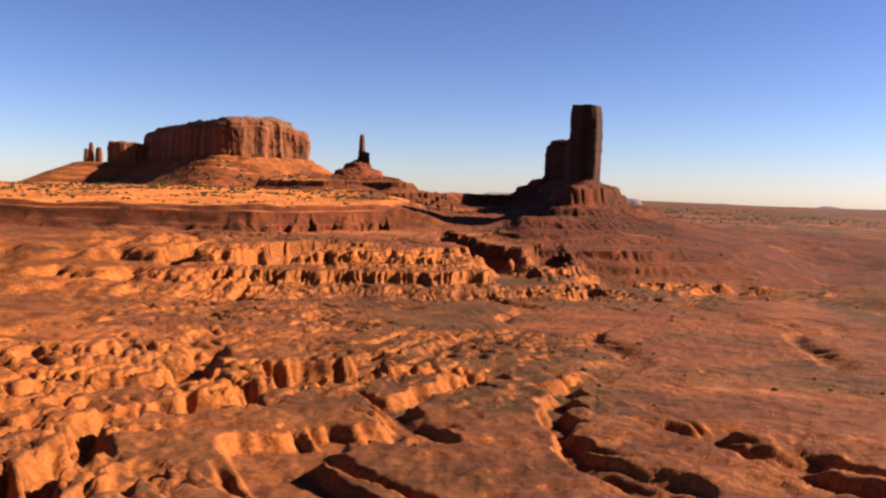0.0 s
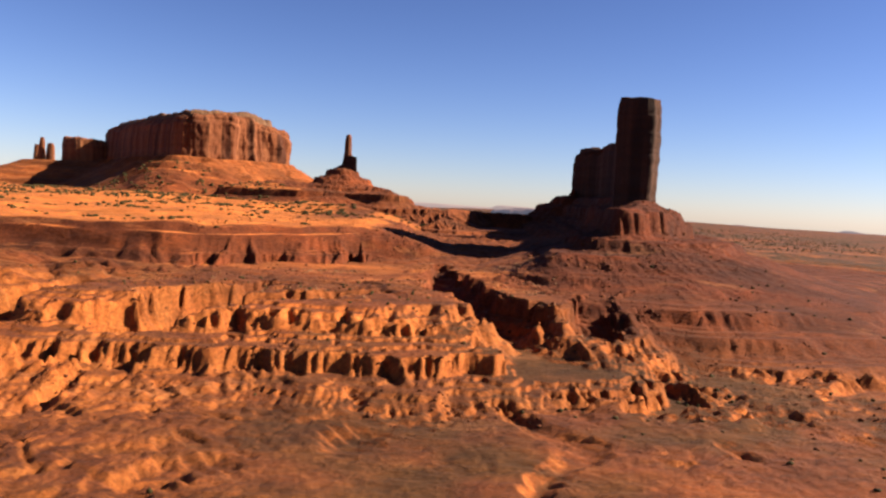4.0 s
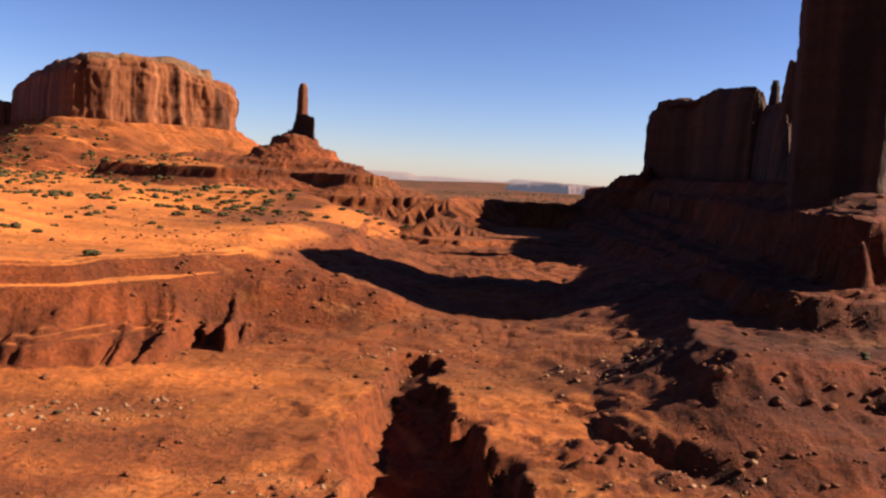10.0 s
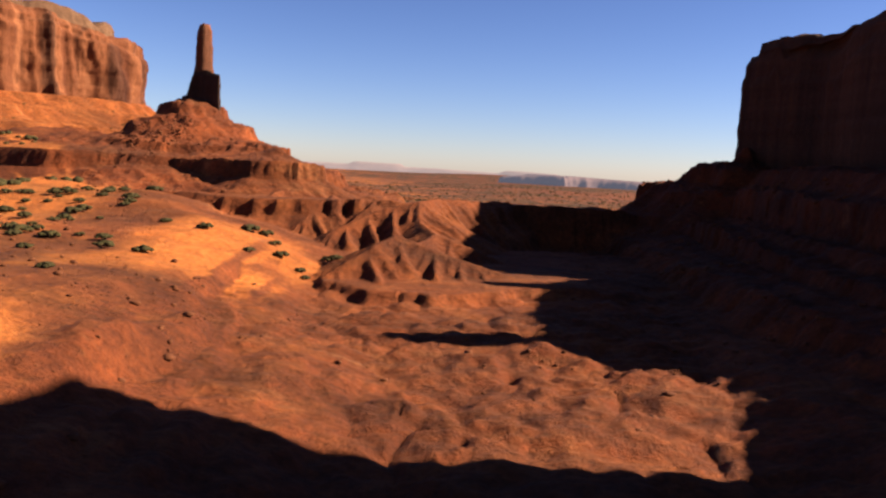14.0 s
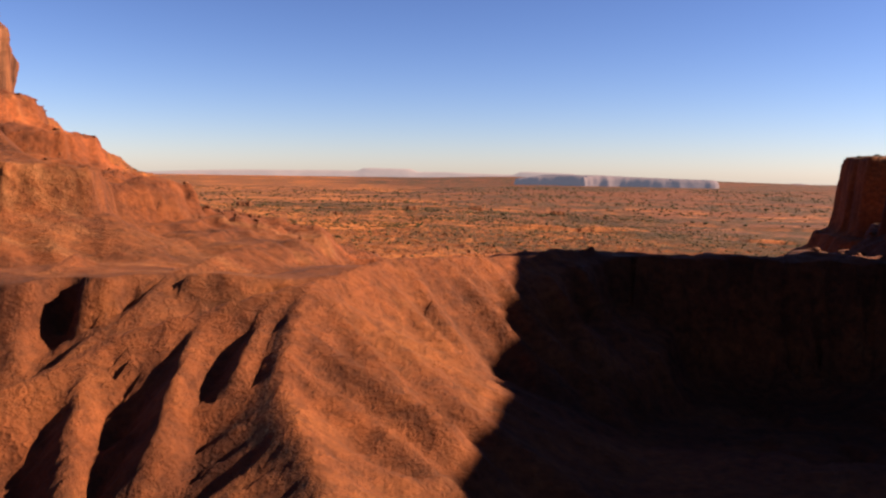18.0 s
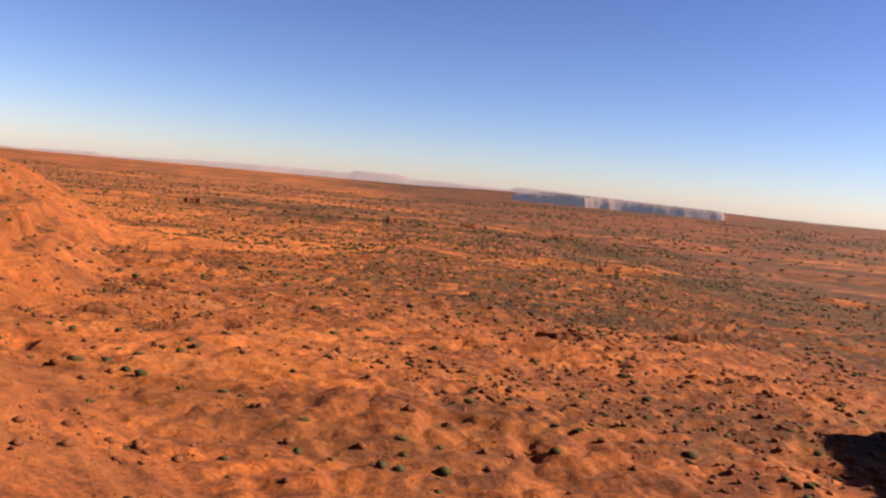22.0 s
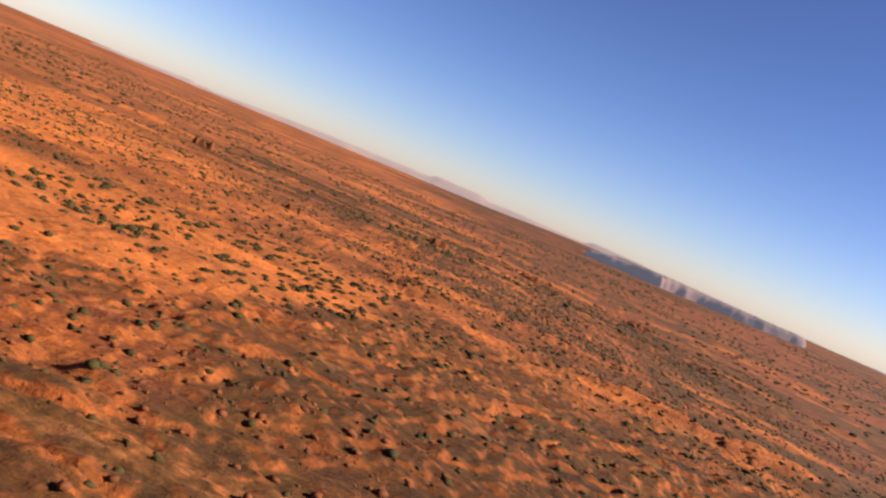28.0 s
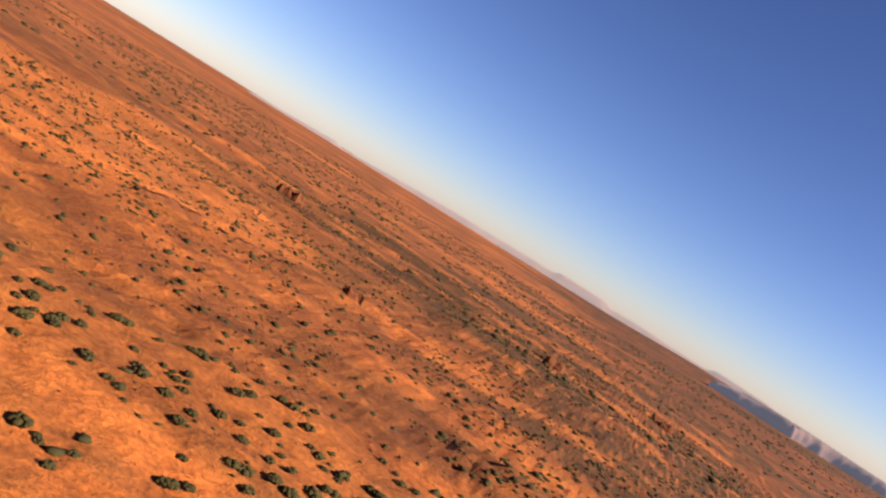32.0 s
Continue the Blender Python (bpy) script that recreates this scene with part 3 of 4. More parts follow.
def part(name, me, parent, label="", at=None):
    """Link a mesh as one object under a thing or a part."""
    ob = new(name, me)
    ob.parent = parent
    if at is not None:
        ob.matrix_basis = at
    if label:
        tagged(ob, label)
    return ob


def grid_quads(nu, nv, closed=False):
    """Faces over rows of nu places, nv rows; closed joins each row's ends."""
    u = np.arange(nu if closed else nu - 1)
    v = np.arange(nv - 1)
    a = (v[:, None] * nu + u[None, :]).ravel()
    b = (v[:, None] * nu + (u[None, :] + 1) % nu).ravel()
    return np.stack([a, b, b + nu, a + nu], 1)


# ---- the ground, one sheet to the horizon ----
def stretch(dense_lo, dense_hi, step, lo, hi, grow=1.045):
    mid = np.arange(dense_lo, dense_hi + step * 0.5, step)
    up, down, s = [], [], step
    v = mid[-1]
    while v < hi:
        s *= grow
        v += s
        up.append(v)
    v, s = mid[0], step
    while v > lo:
        s *= grow
        v -= s
        down.append(v)
    return np.array(down[::-1] + list(mid) + up)


GX = stretch(-84, 94, 0.47, -4500, 4500, 1.035)
GY = stretch(95, 1130, 0.68, -900, 6000, 1.04)


def build_ground():
    X, Y = np.meshgrid(GX, GY)
    Z = np.empty_like(X)
    for i in range(0, len(GY), 200):
        Z[i:i + 200] = height(X[i:i + 200], Y[i:i + 200])
    me = mesh_from("ground", np.stack([X, Y, Z], -1).reshape(-1, 3), grid_quads(len(GX), len(GY)), M_GROUND, True)
    gy, gx = np.gradient(Z, GY, GX)
    steep = np.hypot(gx, gy)
    n1, n2 = fbm(X, Y, 60, 4, 71), fbm(X, Y, 15, 3, 75)
    hill = smooth(3, -5, poly_dist(X, Y, HILL) + 5 * n2)
    dune = np.zeros_like(X)
    for d in DUNES:
        dune = np.maximum(dune, smooth(4, -5, poly_dist(X, Y, d) + 5 * n2))
    hill = hill * (1 - 0.92 * smooth(560, 585, Y + 4 * n2) * smooth(-72, -52, X + 4 * n2))
    sand = np.clip(np.maximum(hill * smooth(0.6, 0.3, steep), (0.85 - 0.27 * smooth(800, 850, Y)) * dune * smooth(0.6, 0.35, steep)), 0, 1)
    cut = smooth(0.25, 0.7, steep)
    sand = np.maximum(sand, 0.5 * cut * smooth(425, 370, Y))
    sand = np.maximum(sand, 0.5 * smooth(375, 400, Y) * smooth(500, 470, Y) * smooth(-0.6, 0.2, n1 + 0.4 * n2) * smooth(0.4, 0.15, steep))
    lane = fbm(X * 0.22 + 0.1 * Y, Y, 85, 4, 77)
    west = smooth(0.35, -0.25, lane + (X + 0.12 * (Y - 850)) / 240) * smooth(780, 830, Y)
    sand = np.maximum(sand, west * (0.09 + 0.14 * smooth(980, 1090, Y) + 0.42 * smooth(-0.1, 0.5, n1 + 0.5 * n2)))
    streak = smooth(0.2, 0.45, fbm(X * 0.3 + 0.05 * Y, Y, 26, 4, 83) + 0.3 * n2) * smooth(0.3, -0.2, n1 - 0.3 * n2) * smooth(1090, 1180, Y) * smooth(2600, 1700, Y)
    far = smooth(850, 1000, Y + 0.9 * X + 90 * n1) + smooth(140, 420, X + 60 * n1)
    scrub = np.clip(far, 0, 1) * (0.85 - 0.35 * n2) * smooth(-0.75, 0.1, lane) * smooth(0.5, 0.2, steep) * smooth(0.85, 0.3, n1)
    scrub = np.clip(scrub * 1.12, 0, 1) * (1 - 0.8 * streak)
    sand = np.maximum(sand, 0.5 * streak)
    scrub = np.maximum(scrub, 0.85 * smooth(-0.55, 0.3, n1 + 0.3 * n2) * smooth(440, 390, Y) * smooth(0.6, 0.2, steep))
    pan = smooth(15, -45, X + 15 * n2) * smooth(345, 305, Y)
    sand = np.maximum(sand, 0.22 * pan * smooth(-0.5, 0.3, n2))
    scrub = scrub * (1 - 0.5 * pan)
    scrub = np.clip(scrub, 0, 1) * (1 - dune) * (1 - 0.75 * west * smooth(0.5, -0.3, n1 + 0.5 * n2))
    rock = smooth(0.24, 0.46, steep) * smooth(390, 440, Y) * (1 - 0.6 * smooth(780, 830, Y))
    sand = np.maximum(sand, 0.55 * smooth(0.12, 0.35, steep) * smooth(780, 840, Y))
    rock = np.maximum(rock, 0.5 * smooth(26, 42, X + 8 * n2) * smooth(440, 455, Y) * smooth(770, 745, Y))
    rock = rock * (1 - 0.65 * smooth(600, 640, Y) * smooth(760, 720, Y) * smooth(45, 25, X) * smooth(-60, -30, X))
    # shale round the butte and hill scarp; north of y 560 it is painted shade
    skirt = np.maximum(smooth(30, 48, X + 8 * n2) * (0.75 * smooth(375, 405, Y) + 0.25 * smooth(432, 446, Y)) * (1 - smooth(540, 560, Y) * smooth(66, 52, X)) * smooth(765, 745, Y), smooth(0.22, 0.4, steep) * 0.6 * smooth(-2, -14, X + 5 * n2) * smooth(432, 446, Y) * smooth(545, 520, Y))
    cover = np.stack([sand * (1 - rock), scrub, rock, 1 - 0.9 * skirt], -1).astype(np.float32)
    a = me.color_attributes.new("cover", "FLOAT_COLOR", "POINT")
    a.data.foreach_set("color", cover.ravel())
    return tagged(new("ground", me), "red desert ground with badland gullies, scree and sandy flats", "ground", kind="structure")


ground = build_ground()


# ---- cliffs ----
def rounded(pts, times=2):
    for _ in range(times):
        out = []
        for (ax, ay), (bx, by) in zip(pts, pts[1:] + pts[:1]):
            out += [(ax * 0.78 + bx * 0.22, ay * 0.78 + by * 0.22), (ax * 0.22 + bx * 0.78, ay * 0.22 + by * 0.78)]
        pts = out
    return pts


def cliff(name, outline, z0, ztop, step, flute, seed, mat, taper=0.03, flute_size=9.0, rag=1.5, dome=1.0, rounds=2):
    """A standing wall of rock: outline on plan, foot z0, ztop(x, y) the height of its brow."""
    pts = np.array(rounded(outline, rounds))
    nxt = np.roll(pts, -1, 0)
    seg = np.hypot(*(nxt - pts).T)
    cum = np.concatenate([[0], np.cumsum(seg)])
    n = max(24, int(cum[-1] / step))
    s = np.linspace(0, cum[-1], n, endpoint=False)
    k = np.clip(np.searchsorted(cum, s, "right") - 1, 0, len(pts) - 1)
    t = ((s - cum[k]) / seg[k])[:, None]
    base = pts[k] * (1 - t) + nxt[k] * t
    tang = np.roll(base, -2, 0) - np.roll(base, 2, 0)
    tang /= np.hypot(*tang.T)[:, None] + 1e-9
    nor = np.stack([tang[:, 1], -tang[:, 0]], 1)
    area = 0.5 * np.sum(base[:, 0] * np.roll(base[:, 1], -1) - np.roll(base[:, 0], -1) * base[:, 1])
    if area < 0:
        nor = -nor
    bx, by = base[:, 0], base[:, 1]
    top = ztop(bx, by) + rag * fbm(bx + 3.1 * seed, by, flute_size * 0.8, 3, seed + 5)
    hgt = float(np.max(top) - z0)
    rows = max(8, int(hgt / step))
    V = np.linspace(0, 1, rows)[:, None]
    Zr = z0 + (top[None, :] - z0) * V
    sx, sy = bx * 1.0 + 0 * V, by * 1.0 + 0 * V
    # upright ribs and clefts, joints, ledges
    u = sx * 0.83 + sy * 0.57
    w = -sx * 0.57 + sy * 0.83
    rib = ridged(u + 0.05 * Zr + 2 * vnoise(Zr / 14, u / 20, seed + 2), w - 0.04 * Zr, flute_size, 4, seed) - 0.55
    slabs = fbm(u, w + 0.10 * Zr, flute_size * 2.4, 3, seed + 9)
    joint = fbm(u * 1.0 + 7, Zr * 0.5, 4.5, 3, seed + 13)
    ledge = vnoise(Zr / 3.2, u * 0.02, seed + 17) * 0.5 + vnoise(Zr / 1.3, u * 0.04, seed + 18) * 0.3
    calm = 1 - 0.8 * smooth(-0.15, -0.6, nor[None, :, 0])
    disp = calm * flute * (1.1 * rib + 0.75 * slabs + 0.16 * joint) + 0.45 * ledge - taper * hgt * V
    rind = vnoise(u / 11 + 3, Zr / 30, seed + 29)
    disp = disp + 0.35 * flute * rind * smooth(0.2, 0.9, V) - 0.35 * flute * smooth(0.84, 0.90, V + 0.06 * rind)
    disp = disp + 0.09 * hgt * np.maximum(0.12 - V, 0) - 0.9 * smooth(0.93, 1.0, V) * flute * 0.6
    ring = np.stack([sx + nor[None, :, 0] * disp, sy + nor[None, :, 1] * disp, Zr], -1)
    c = ring[-1, :, :2].mean(0)
    caps = []
    m_top = ring[-1, :, 2].mean()
    nc = max(5, min(26, int(math.sqrt(abs(area)) / (step * 2.2))))
    for i in range(1, nc + 1):
        q = 1 - i / nc * 0.985
        xy = c + (ring[-1, :, :2] - c) * q
        zc = ring[-1, :, 2] * q + (ztop(xy[:, 0], xy[:, 1])) * (1 - q) + dome * math.sin(math.pi / 2 * (1 - q)) + rag * 0.5 * fbm(xy[:, 0], xy[:, 1], 6, 3, seed + 23) * min(1, 3 * (1 - q))
        caps.append(np.stack([xy[:, 0], xy[:, 1], zc], -1))
    allv = np.concatenate([ring, np.array(caps)]).reshape(-1, 3)
    quads = grid_quads(n, rows + nc, True)
    if area < 0:
        quads = quads[:, ::-1]
    return mesh_from(name, allv, quads, mat, True)


def ellipse(cx, cy, rx, ry, turn=0.0, n=12, wob=0.1, seed=0):
    rnd = random.Random(seed)
    out = []
    for i in range(n):
        a = 2 * math.pi * i / n
        r = 1 + rnd.uniform(-wob, wob)
        px, py = rx * r * math.cos(a), ry * r * math.sin(a)
        out.append((cx + px * math.cos(turn) - py * math.sin(turn), cy + px * math.sin(turn) + py * math.cos(turn)))
    return out


def flat(z):
    return lambda x, y: np.full(np.shape(x), float(z))


def empty(name, x, y, z):
    ob = new(name)
    ob.location = (x, y, z)
    bpy.context.view_layer.update()
    return ob


def world_part(name, me, parent, label=""):
    """A part whose mesh is in world places, under an Empty that stands elsewhere."""
    return part(name, me, parent, label, Matrix.Translation(-parent.location))


# the near butte: tower, fin and the needles between them
def fin_top(x, y):
    x, y = np.asarray(x, float), np.asarray(y, float)
    hump = 117.4 - 2.2 * smooth(668, 656, y) - 1.6 * smooth(686, 690, y) - 2.6 * smooth(698, 702, y)
    return hump + 3.8 * smooth(716, 717.5, y) * smooth(92.0, 93.0, x)


butte = empty("butte", 90, 600, 70)
tagged(butte, "tall shade-darkened red sandstone butte, a square tower beside a ragged fin", "butte")
world_part("tower", cliff("tower", [(94.0, 525), (100.0, 533), (99.0, 546), (96.5, 562), (91.5, 563), (86.5, 553), (80.4, 538.5), (84.4, 532)], 66, flat(126.4), 0.42, 1.2, 3, M_SHADE_ROCK, -0.012, 11.0, 0.9, 1.3, 1), butte)
world_part("fin", cliff("fin", [(87.6, 728), (90.2, 722), (96, 714), (101.5, 703), (102.5, 685), (104, 668), (106.5, 655), (112, 649), (117, 655), (116.5, 690), (113, 715), (104, 730), (91, 733)], 72, fin_top, 0.6, 1.9, 7, M_SHADE_ROCK, 0.015, 12.0, 1.2, 0.8, 1), butte)
world_part("saddle", cliff("saddle", [(89, 557), (97, 558), (103, 580), (109, 600), (115, 630), (117, 652), (110, 655), (106, 640), (100, 612), (94, 585)], 68, lambda x, y: np.interp(np.asarray(y, float), [560, 590, 603, 648], [87, 90, 104, 107]), 0.6, 1.6, 9, M_SHADE_ROCK, 0.06, 8.0, 1.8, 0.6, 2), butte)
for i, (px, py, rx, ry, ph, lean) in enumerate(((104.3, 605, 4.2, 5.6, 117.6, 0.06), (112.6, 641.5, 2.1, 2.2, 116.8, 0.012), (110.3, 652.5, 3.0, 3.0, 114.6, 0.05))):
    world_part("needle", cliff("needle", ellipse(px, py, rx, ry, 0.2, 10, 0.2, i), 74, flat(ph), 0.42, 0.8, 20 + i, M_SHADE_ROCK, lean, 6.0, 0.9, 0.5), butte)

# the great mesa
def mesa_top(x, y):
    return 135.5 + 4.5 * smooth(-240, -205, x) * smooth(-150, -178, x) * smooth(835, 880, y) - 4.0 * smooth(-165, -145, x) - 3 * smooth(845, 825, y) + 1.2 * fbm(x, y, 40, 2, 91)


mesa = empty("mesa", -250, 960, 95)
tagged(mesa, "broad flat-topped red sandstone mesa with fluted cliffs", "mesa")
world_part("cliff_wall", cliff("cliff_wall", MESA, 88, mesa_top, 0.9, 7.0, 31, M_MESA, 0.02, 22.0, 1.8, 1.5, 2), mesa)
MESA_CAP = [(-254 + (x + 254) * 0.88, 975 + (y - 975) * 0.90) for x, y in MESA]
world_part("caprock", cliff("caprock", MESA_CAP, 126, lambda x, y: mesa_top(x, y) + 4.2, 1.2, 1.6, 33, M_CAP, 0.22, 14.0, 1.2, 1.0, 2), mesa, "dark weathered cap layer")
world_part("shoulder", cliff("shoulder", [(-366, 1046), (-350, 1030), (-372, 1020), (-398, 1022), (-412, 1050), (-400, 1090), (-370, 1085)], 92, flat(121), 1.3, 2.4, 37, M_CLIFF, 0.04, 14, 2.5, 1.0, 2), mesa)
for i, (px, py, pr, ph) in enumerate(((-417, 1018, 4.5, 120), (-426, 1026, 4.0, 113), (-407, 1016, 5.0, 114))):
    world_part("pinnacle", cliff("pinnacle", ellipse(px, py, pr, pr * 0.8, 0.2, 10, 0.15, 40 + i), 88, flat(ph), 1.0, 0.8, 45 + i, M_CLIFF, 0.05, 6, 1.0, 0.5), mesa)

# the lone spire
spire = empty("rock_spire", -72, 778, 95)
tagged(spire, "slender sandstone spire standing on a blocky foot", "rock spire")
# foot wears the darkened rock too: shade on its face is painted
world_part("foot", cliff("foot", [(-63.5, 771), (-70, 772.5), (-79, 775.5), (-81.5, 783), (-79, 789), (-73, 789), (-68, 779)], 82, lambda x, y: 98.0 + 7.5 * smooth(-78, -74, x), 0.5, 0.5, 51, M_SHADE_ROCK, 0.01, 5, 0.8, 0.4, 1), spire)
world_part("shaft", cliff("shaft", ellipse(-73.0, 781, 3.7, 4.5, 0, 12, 0.1, 5), 95, flat(121.5), 0.5, 0.5, 53, M_CLIFF, 0.05, 4, 0.5, 0.4), spire)


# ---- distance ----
# far rock that glows faintly on its own, to put in the air's haze
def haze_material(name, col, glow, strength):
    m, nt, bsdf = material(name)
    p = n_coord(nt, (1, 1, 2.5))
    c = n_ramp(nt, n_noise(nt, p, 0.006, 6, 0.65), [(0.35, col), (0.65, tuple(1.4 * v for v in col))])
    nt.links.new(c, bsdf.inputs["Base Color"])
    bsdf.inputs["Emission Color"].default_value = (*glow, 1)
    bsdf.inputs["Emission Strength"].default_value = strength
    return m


M_FAR = haze_material("far_mesa_haze_glow", (0.075, 0.042, 0.034), (0.118, 0.128, 0.172), 0.2)
M_RANGE = haze_material("far_range_haze_glow", (0.0924, 0.0578, 0.0433), (0.191, 0.179, 0.202), 0.30)
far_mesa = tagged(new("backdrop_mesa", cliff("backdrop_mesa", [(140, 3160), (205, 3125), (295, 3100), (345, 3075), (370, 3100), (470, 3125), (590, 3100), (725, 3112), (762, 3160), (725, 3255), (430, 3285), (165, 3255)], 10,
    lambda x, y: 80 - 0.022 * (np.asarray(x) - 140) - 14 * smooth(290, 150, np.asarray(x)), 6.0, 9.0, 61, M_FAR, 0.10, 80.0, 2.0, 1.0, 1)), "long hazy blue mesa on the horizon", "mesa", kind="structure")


def far_range():
    """A low uneven skyline right round the plain."""
    a = np.linspace(0, 2 * math.pi, 900, endpoint=False)
    r = 4150 + 120 * np.sin(a * 5)
    cx, cy = 0.0, 620.0
    x, y = cx + r * np.sin(a), cy + r * np.cos(a)
    top = 72 + 7 * smooth(250, -100, x) * smooth(-2200, -900, x) * (y > cy) + 6 * fbm(x, y, 900, 3, 111) - 34 * smooth(400, 2300, np.abs(x + 200)) * (y > cy) + 14 * smooth(0.35, 0.5, fbm(x, y, 420, 2, 115))
    rows = [np.stack([x, y, np.full_like(x, 5.0)], -1), np.stack([x, y, top - 8], -1), np.stack([x * 1.004, cy + (y - cy) * 1.004, top], -1), np.stack([x * 1.03, cy + (y - cy) * 1.03, top - 2], -1), np.stack([x * 1.05, cy + (y - cy) * 1.05, np.full_like(x, 0.0)], -1)]
    return mesh_from("backdrop_range", np.concatenate(rows), grid_quads(900, 5, True)[:, ::-1], M_RANGE)


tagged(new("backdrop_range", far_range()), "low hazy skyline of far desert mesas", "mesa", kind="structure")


# ---- shrubs and stones ----
def ico():
    bm = bmesh.new()
    bmesh.ops.create_icosphere(bm, subdivisions=1, radius=1.0)
    v = np.array([q.co[:] for q in bm.verts])
    f = np.array([[q.index for q in t.verts] for t in bm.faces])
    bm.free()
    return v, f


ICO_V, ICO_F = ico()
rng = np.random.default_rng(5)


def scatter(n, x0, x1, y0, y1, density, seed):
    """Places in a rectangle, kept by a density of 0 to 1."""
    g = np.random.default_rng(seed)
    x, y = g.uniform(x0, x1, n), g.uniform(y0, y1, n)
    k = g.uniform(0, 1, n) < density(x, y)
    x, y = x[k], y[k]
    return x, y, height(x, y)


def blobs(name, x, y, z, size, mat, squash, jag, seed, lobes=1):
    """Many small irregular lumps in one mesh: scrub or rubble."""
    g = np.random.default_rng(seed)
    x, y, z, size = (np.repeat(v, lobes) for v in (x, y, z, size))
    n = len(x)
    if lobes > 1:
        x, y = x + g.normal(0, 0.42, n) * size, y + g.normal(0, 0.42, n) * size
        size = size * g.uniform(0.45, 0.8, n)
    v = ICO_V[None] * (1 + g.uniform(-jag, jag, (n, len(ICO_V), 1)))
    ang = g.uniform(0, 6.28, n)
    sx, sy, sz = g.uniform(0.7, 1.3, n), g.uniform(0.7, 1.3, n), g.uniform(0.7, 1.2, n) * squash
    px, py = v[..., 0] * sx[:, None], v[..., 1] * sy[:, None]
    c, s = np.cos(ang)[:, None], np.sin(ang)[:, None]
    out = np.stack([(px * c - py * s) * size[:, None] + x[:, None], (px * s + py * c) * size[:, None] + y[:, None], v[..., 2] * sz[:, None] * size[:, None] + (z + size * squash * 0.45)[:, None]], -1)
    f = ICO_F[None] + (np.arange(n) * len(ICO_V))[:, None, None]
    return mesh_from(name, out.reshape(-1, 3), f.reshape(-1, 3), mat)


def hill_cover(x, y):
    return smooth(2, -6, poly_dist(x, y, HILL)) * (0.10 + 0.9 * smooth(560, 650, y + 60 * fbm(x, y, 30, 2, 121)) * smooth(-0.5, 0.4, fbm(x, y, 22, 2, 123)))


def plain_cover(x, y):
    wash = np.exp(-(line_dist(x, y, [(-150, 1330), (-115, 1400), (-80, 1500), (-45, 1606), (40, 1780)])[0] / 6) ** 2)
    return np.clip(0.25 + 0.75 * smooth(-0.4, 0.5, fbm(x, y, 38, 3, 127)) + wash, 0, 1) * smooth(800, 860, y) * (0.35 + 0.65 * smooth(860, 980, y))


def sand_flat(x, y):
    return smooth(3, -3, poly_dist(x, y, DUNES[0]) + 4 * fbm(x, y, 14, 2, 131))


def shrub_things():
    made = []
    for kind in range(4):
        g = np.random.default_rng(40 + kind)
        n = 26
        a, r = g.uniform(0, 6.28, n), np.sqrt(g.uniform(0, 1, n)) * 0.62
        x, y = r * np.cos(a), r * np.sin(a)
        z = 0.12 + 0.42 * (1 - r / 0.7) * g.uniform(0.5, 1.0, n)
        leaf = blobs("foliage", x, y, z, g.uniform(0.13, 0.26, n), M_LEAF, 0.8, 0.38, 50 + kind)
        bm = bmesh.new()
        for i in range(7):
            aa, lean = i * 0.9 + kind, 0.3
            m = Matrix.Translation((0.16 * math.cos(aa), 0.16 * math.sin(aa), 0.12)) @ Euler((lean * math.sin(aa), -lean * math.cos(aa) * -1, 0)).to_matrix().to_4x4()
            bmesh.ops.create_cone(bm, segments=5, radius1=0.035, radius2=0.015, depth=0.5, matrix=m)
        stem = bpy.data.meshes.new("stems")
        bm.to_mesh(stem)
        bm.free()
        stem.materials.append(M_TWIG)
        made.append((leaf, stem))
    return made


SHRUBS = shrub_things()


def plant(x, y, z, size, i, label, group):
    leaf, stem = SHRUBS[i % 4]
    ob = new("shrub")
    ob.matrix_basis = Matrix.LocRotScale((x, y, z - 0.03), Euler((0, 0, i * 2.4)), (size, size, size * 0.85))
    tagged(ob, label, "shrub", group)
    part("foliage", leaf, ob)
    part("stems", stem, ob)
    return ob


# single shrubs on the sand hill and on the last sandy flat
hx, hy, hz = scatter(420, -84, -30, 500, 690, hill_cover, 201)
for i, (x, y, z) in enumerate(list(zip(hx, hy, hz))[:90]):
    plant(x, y, z, rng.uniform(1.1, 2.6), i, "dark green desert shrub on the orange sand hill", "shrubs on the sand hill")
fx, fy, fz = scatter(2600, -92, -5, 1078, 1175, lambda x, y: sand_flat(x, y), 203)
for i, (x, y, z) in enumerate(list(zip(fx, fy, fz))[:290]):
    plant(x, y, z, rng.uniform(0.7, 1.7), i, "low olive desert shrub on the sandy plain", "shrubs on the sandy plain")

for i, (x, y, size) in enumerate(((-17.8, 645, 2.2), (-13.5, 640.5, 1.5), (-12, 637, 1.3), (-20.5, 652, 2.0), (-10.5, 655, 2.6), (-9, 652, 1.8), (-7.6, 649, 1.6), (-27, 661, 3.0), (-24.5, 663, 2.4), (-22.5, 640, 1.6), (-2.5, 664, 1.2))):
    plant(x, y, float(height(np.array([x]), np.array([y]))[0]), size, i, "dense dark green shrub on the sand below the clay hill", "shrubs in the cove")

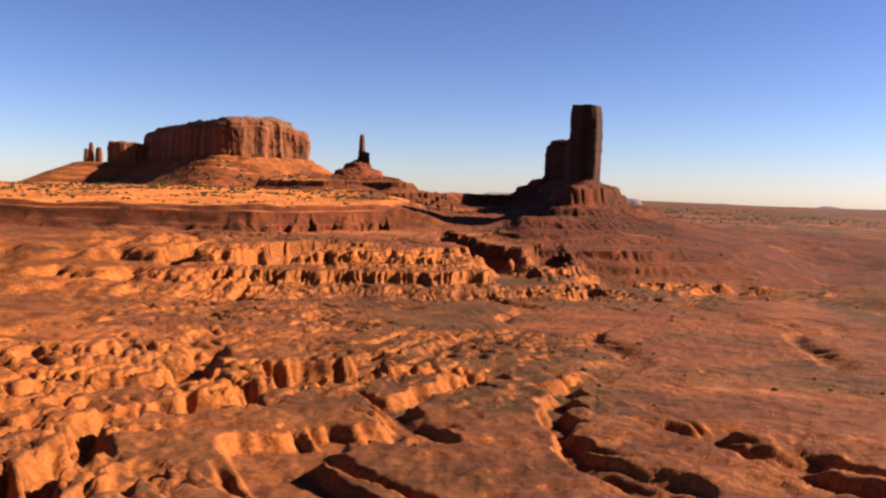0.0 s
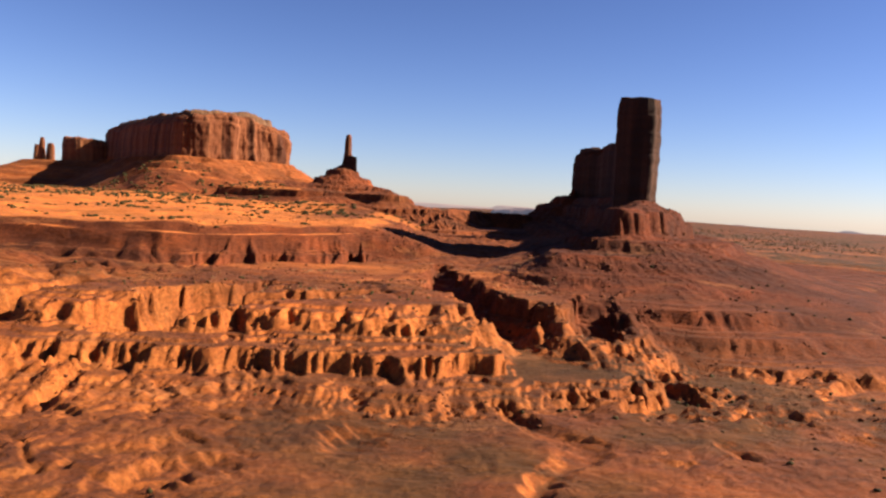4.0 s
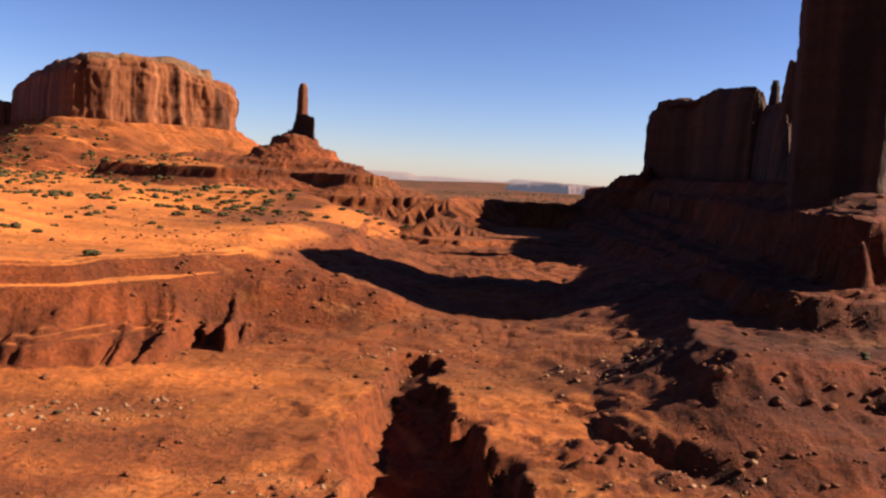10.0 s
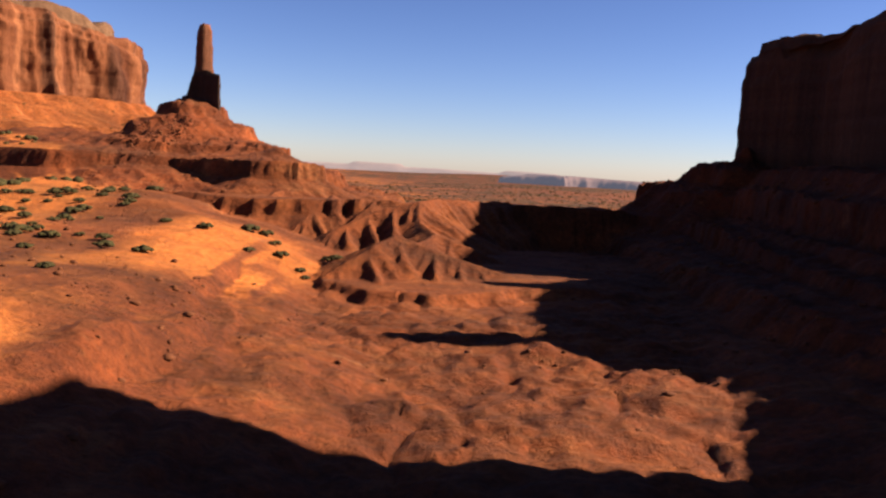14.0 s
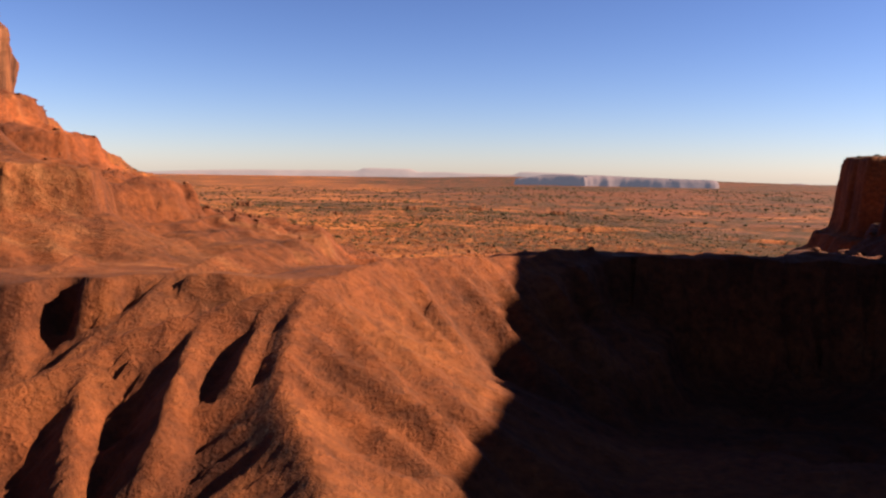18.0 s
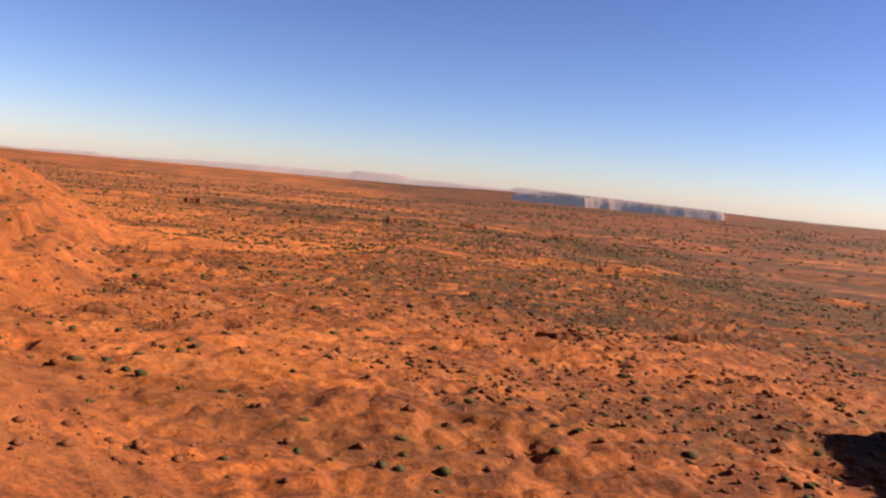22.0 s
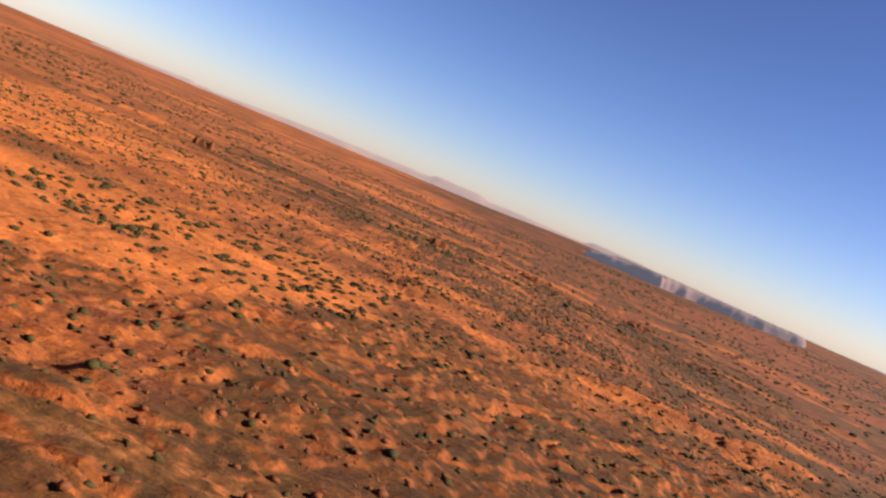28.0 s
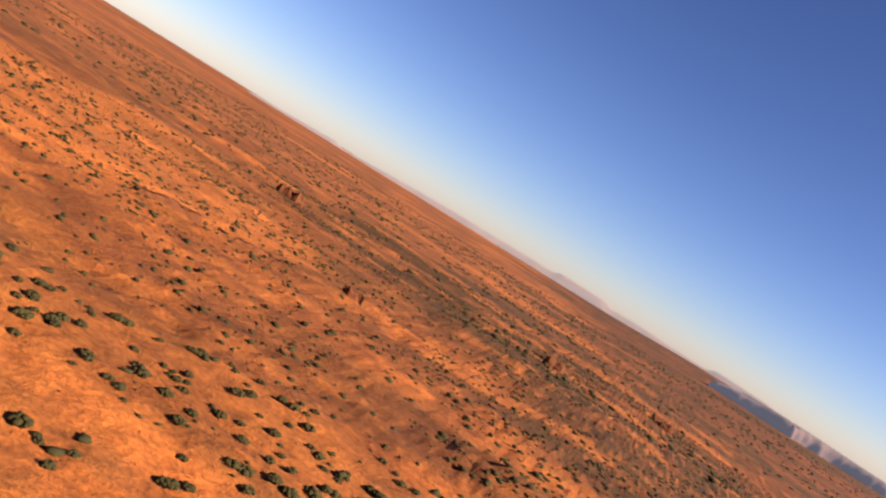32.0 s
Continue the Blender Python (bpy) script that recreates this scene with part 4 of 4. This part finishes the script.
# the uncounted rest
ax, ay, az = scatter(5200, -420, -84, 470, 830, hill_cover, 205)
bx, by, bz = scatter(42000, -260, 240, 800, 1700, lambda x, y: plain_cover(x, y) * (1 - 0.6 * sand_flat(x, y)), 207)
cx, cy, cz = scatter(9000, -1100, 1100, 1450, 2900, lambda x, y: 0.3 + 0.7 * smooth(-0.3, 0.5, fbm(x, y, 150, 3, 129)), 209)
dx, dy, dz = scatter(2600, -160, 260, 110, 480, lambda x, y: 0.6 * smooth(-0.1, 0.6, fbm(x, y, 40, 3, 133)), 211)
tagged(new("hill_scrub", blobs("hill_scrub", ax, ay, az, rng.uniform(0.7, 1.9, len(ax)), M_LEAF, 0.7, 0.35, 215, 2)), "scattered dark green scrub on orange sand", "scrub", kind="stuff")
tagged(new("plain_scrub", blobs("plain_scrub", bx, by, bz, (0.22 + 0.5 * rng.uniform(0, 1, len(bx)) ** 2) * (1 + 0.3 * smooth(950, 1200, by)), M_LEAF, 0.5, 0.6, 217, 1)), "sparse olive scrub dotted over the desert plain", "scrub", kind="stuff")
tagged(new("far_scrub", blobs("far_scrub", cx, cy, cz, rng.uniform(0.8, 2.6, len(cx)), M_LEAF, 0.5, 0.35, 219)), "dark scrub on the far plain", "scrub", kind="stuff")
tagged(new("low_scrub", blobs("low_scrub", dx, dy, dz, rng.uniform(0.25, 0.7, len(dx)), M_LEAF, 0.7, 0.35, 221)), "small grey-green scrub on red soil", "scrub", kind="stuff")


def rubble_cover(x, y):
    e = 1.5
    s = np.hypot(height(x + e, y) - height(x - e, y), height(x, y + e) - height(x, y - e)) / (2 * e)
    return np.clip(smooth(0.25, 0.7, s) * 0.8 + 0.10, 0, 1) * smooth(-0.6, 0.3, fbm(x, y, 30, 3, 141))


sx, sy, sz = scatter(52000, -100, 120, 300, 760, lambda x, y: rubble_cover(x, y) * (1 - smooth(595, 630, y) * smooth(50, 30, x) * smooth(-60, -35, x)), 231)
tagged(new("rubble", blobs("rubble", sx, sy, sz, 0.14 + 0.5 * rng.uniform(0, 1, len(sx)) ** 4, M_STONE, 0.6, 0.4, 233)), "fallen red sandstone rubble on the scree slopes", "rubble", kind="stuff")
tx, ty, tz = scatter(26000, -90, 110, 742, 1120, lambda x, y: (0.12 + 0.8 * smooth(-0.1, 0.5, fbm(x, y, 26, 3, 143))) * smooth(1120, 960, y), 235)
tagged(new("plain_stones", blobs("plain_stones", tx, ty, tz, 0.10 + 0.55 * rng.uniform(0, 1, len(tx)) ** 4, M_STONE, 0.6, 0.4, 237)), "small loose stones strewn over the red plain", "stones", kind="stuff")


def boulder_mesh(seed):
    bm = bmesh.new()
    bmesh.ops.create_icosphere(bm, subdivisions=2, radius=1.0)
    for v in bm.verts:
        p = v.co.copy()
        k = 1 + 0.45 * noise.noise(p * 1.1 + Vector((seed * 7, 0, 0))) + 0.22 * noise.noise(p * 3.1 + Vector((0, seed * 5, 0)))
        q = p * k
        m = max(abs(q.x), abs(q.y), abs(q.z))
        q *= 1 - 0.25 * max(0, m - 0.72)
        v.co = (q.x, q.y * 0.85, q.z * 0.72)
    me = bpy.data.meshes.new("boulder")
    bm.to_mesh(me)
    bm.free()
    me.materials.append(M_STONE)
    return me


BOULDERS = [boulder_mesh(i) for i in range(5)]


def boulders(n, x0, x1, y0, y1, density, lo, hi, seed, label, group):
    x, y, z = scatter(n * 12, x0, x1, y0, y1, density, seed)
    g = np.random.default_rng(seed + 1)
    for i in range(min(n, len(x))):
        s = lo + (hi - lo) * g.uniform() ** 2
        ob = new("boulder", BOULDERS[i % 5])
        ob.matrix_basis = Matrix.LocRotScale((x[i], y[i], z[i] + s * 0.25), Euler((g.uniform(-0.3, 0.3), g.uniform(-0.3, 0.3), g.uniform(0, 6.28))), (s * g.uniform(0.8, 1.3), s, s))
        tagged(ob, label, "boulder", group)


boulders(110, -60, 80, 372, 480, rubble_cover, 0.3, 0.95, 241, "fallen red sandstone boulder at the canyon edge", "boulders at the canyon")
boulders(80, 0, 65, 772, 860, lambda x, y: smooth(0.0, 0.5, fbm(x, y, 20, 2, 145)), 0.25, 0.8, 243, "loose red sandstone boulder on the open plain", "boulders on the plain")
boulders(50, 40, 120, 455, 540, rubble_cover, 0.35, 1.1, 245, "fallen sandstone boulder on the scree below the butte", "boulders below the butte")


# low dark rock outcrops that stand out of the northern plain
for i, (x, y, lx, ly, turn, h) in enumerate(((-83, 1281, 4.5, 1.6, 0.5, 2.2), (-200, 1456, 9, 4, 0.3, 5.0), (-118, 1228, 9, 1.0, 1.0, 1.4), (-104, 1256, 8, 1.0, 0.9, 1.5), (-40, 1490, 7, 3, 0.2, 4.0), (25, 1580, 8, 3.5, 0.1, 4.5), (120, 1640, 9, 4, 0.2, 5.0),
                                              (28, 787, 5.5, 1.6, -0.5, 2.0), (36, 800, 3.5, 1.8, 0.2, 2.2), (44, 812, 4.0, 1.8, 0.4, 2.0), (22, 812, 3.2, 1.4, 0.2, 1.4), (30, 828, 3.6, 2.0, 0.0, 1.6), (52, 832, 4.5, 1.6, 0.3, 1.8), (38, 930, 7, 1.2, 0.1, 1.6), (70, 960, 6, 1.4, 0.0, 1.6), (-40, 905, 5, 1.2, 0.3, 1.2))):
    z = float(height(np.array([x]), np.array([y]))[0])
    me = cliff("rock_outcrop", ellipse(0, 0, lx, ly, turn, 11, 0.28, 300 + i), -1.5, flat(h * 0.8), 0.35 if lx < 8 else 0.5, 0.45, 310 + i, M_STONE, 0.10, 2.4, 0.9 * h * 0.5, 0.2, 1)
    ob = new("rock_outcrop", me)
    ob.location = (x, y, z)
    tagged(ob, "low ragged dark red rock outcrop on the open plain", "rock outcrop", "outcrops on the plain")

# pale broken slabs along the edge of the bench
px, py, pz = scatter(5200, -70, 45, 372, 500, lambda x, y: smooth(0.12, 0.5, fbm(x * 0.6, y, 24, 3, 147)), 251)
tagged(new("pale_rubble", blobs("pale_rubble", px, py, pz, 0.12 + 0.42 * rng.uniform(0, 1, len(px)) ** 3, M_PALE, 0.5, 0.4, 253)), "pale broken sandstone slabs strewn along the bench", "rubble", kind="stuff")
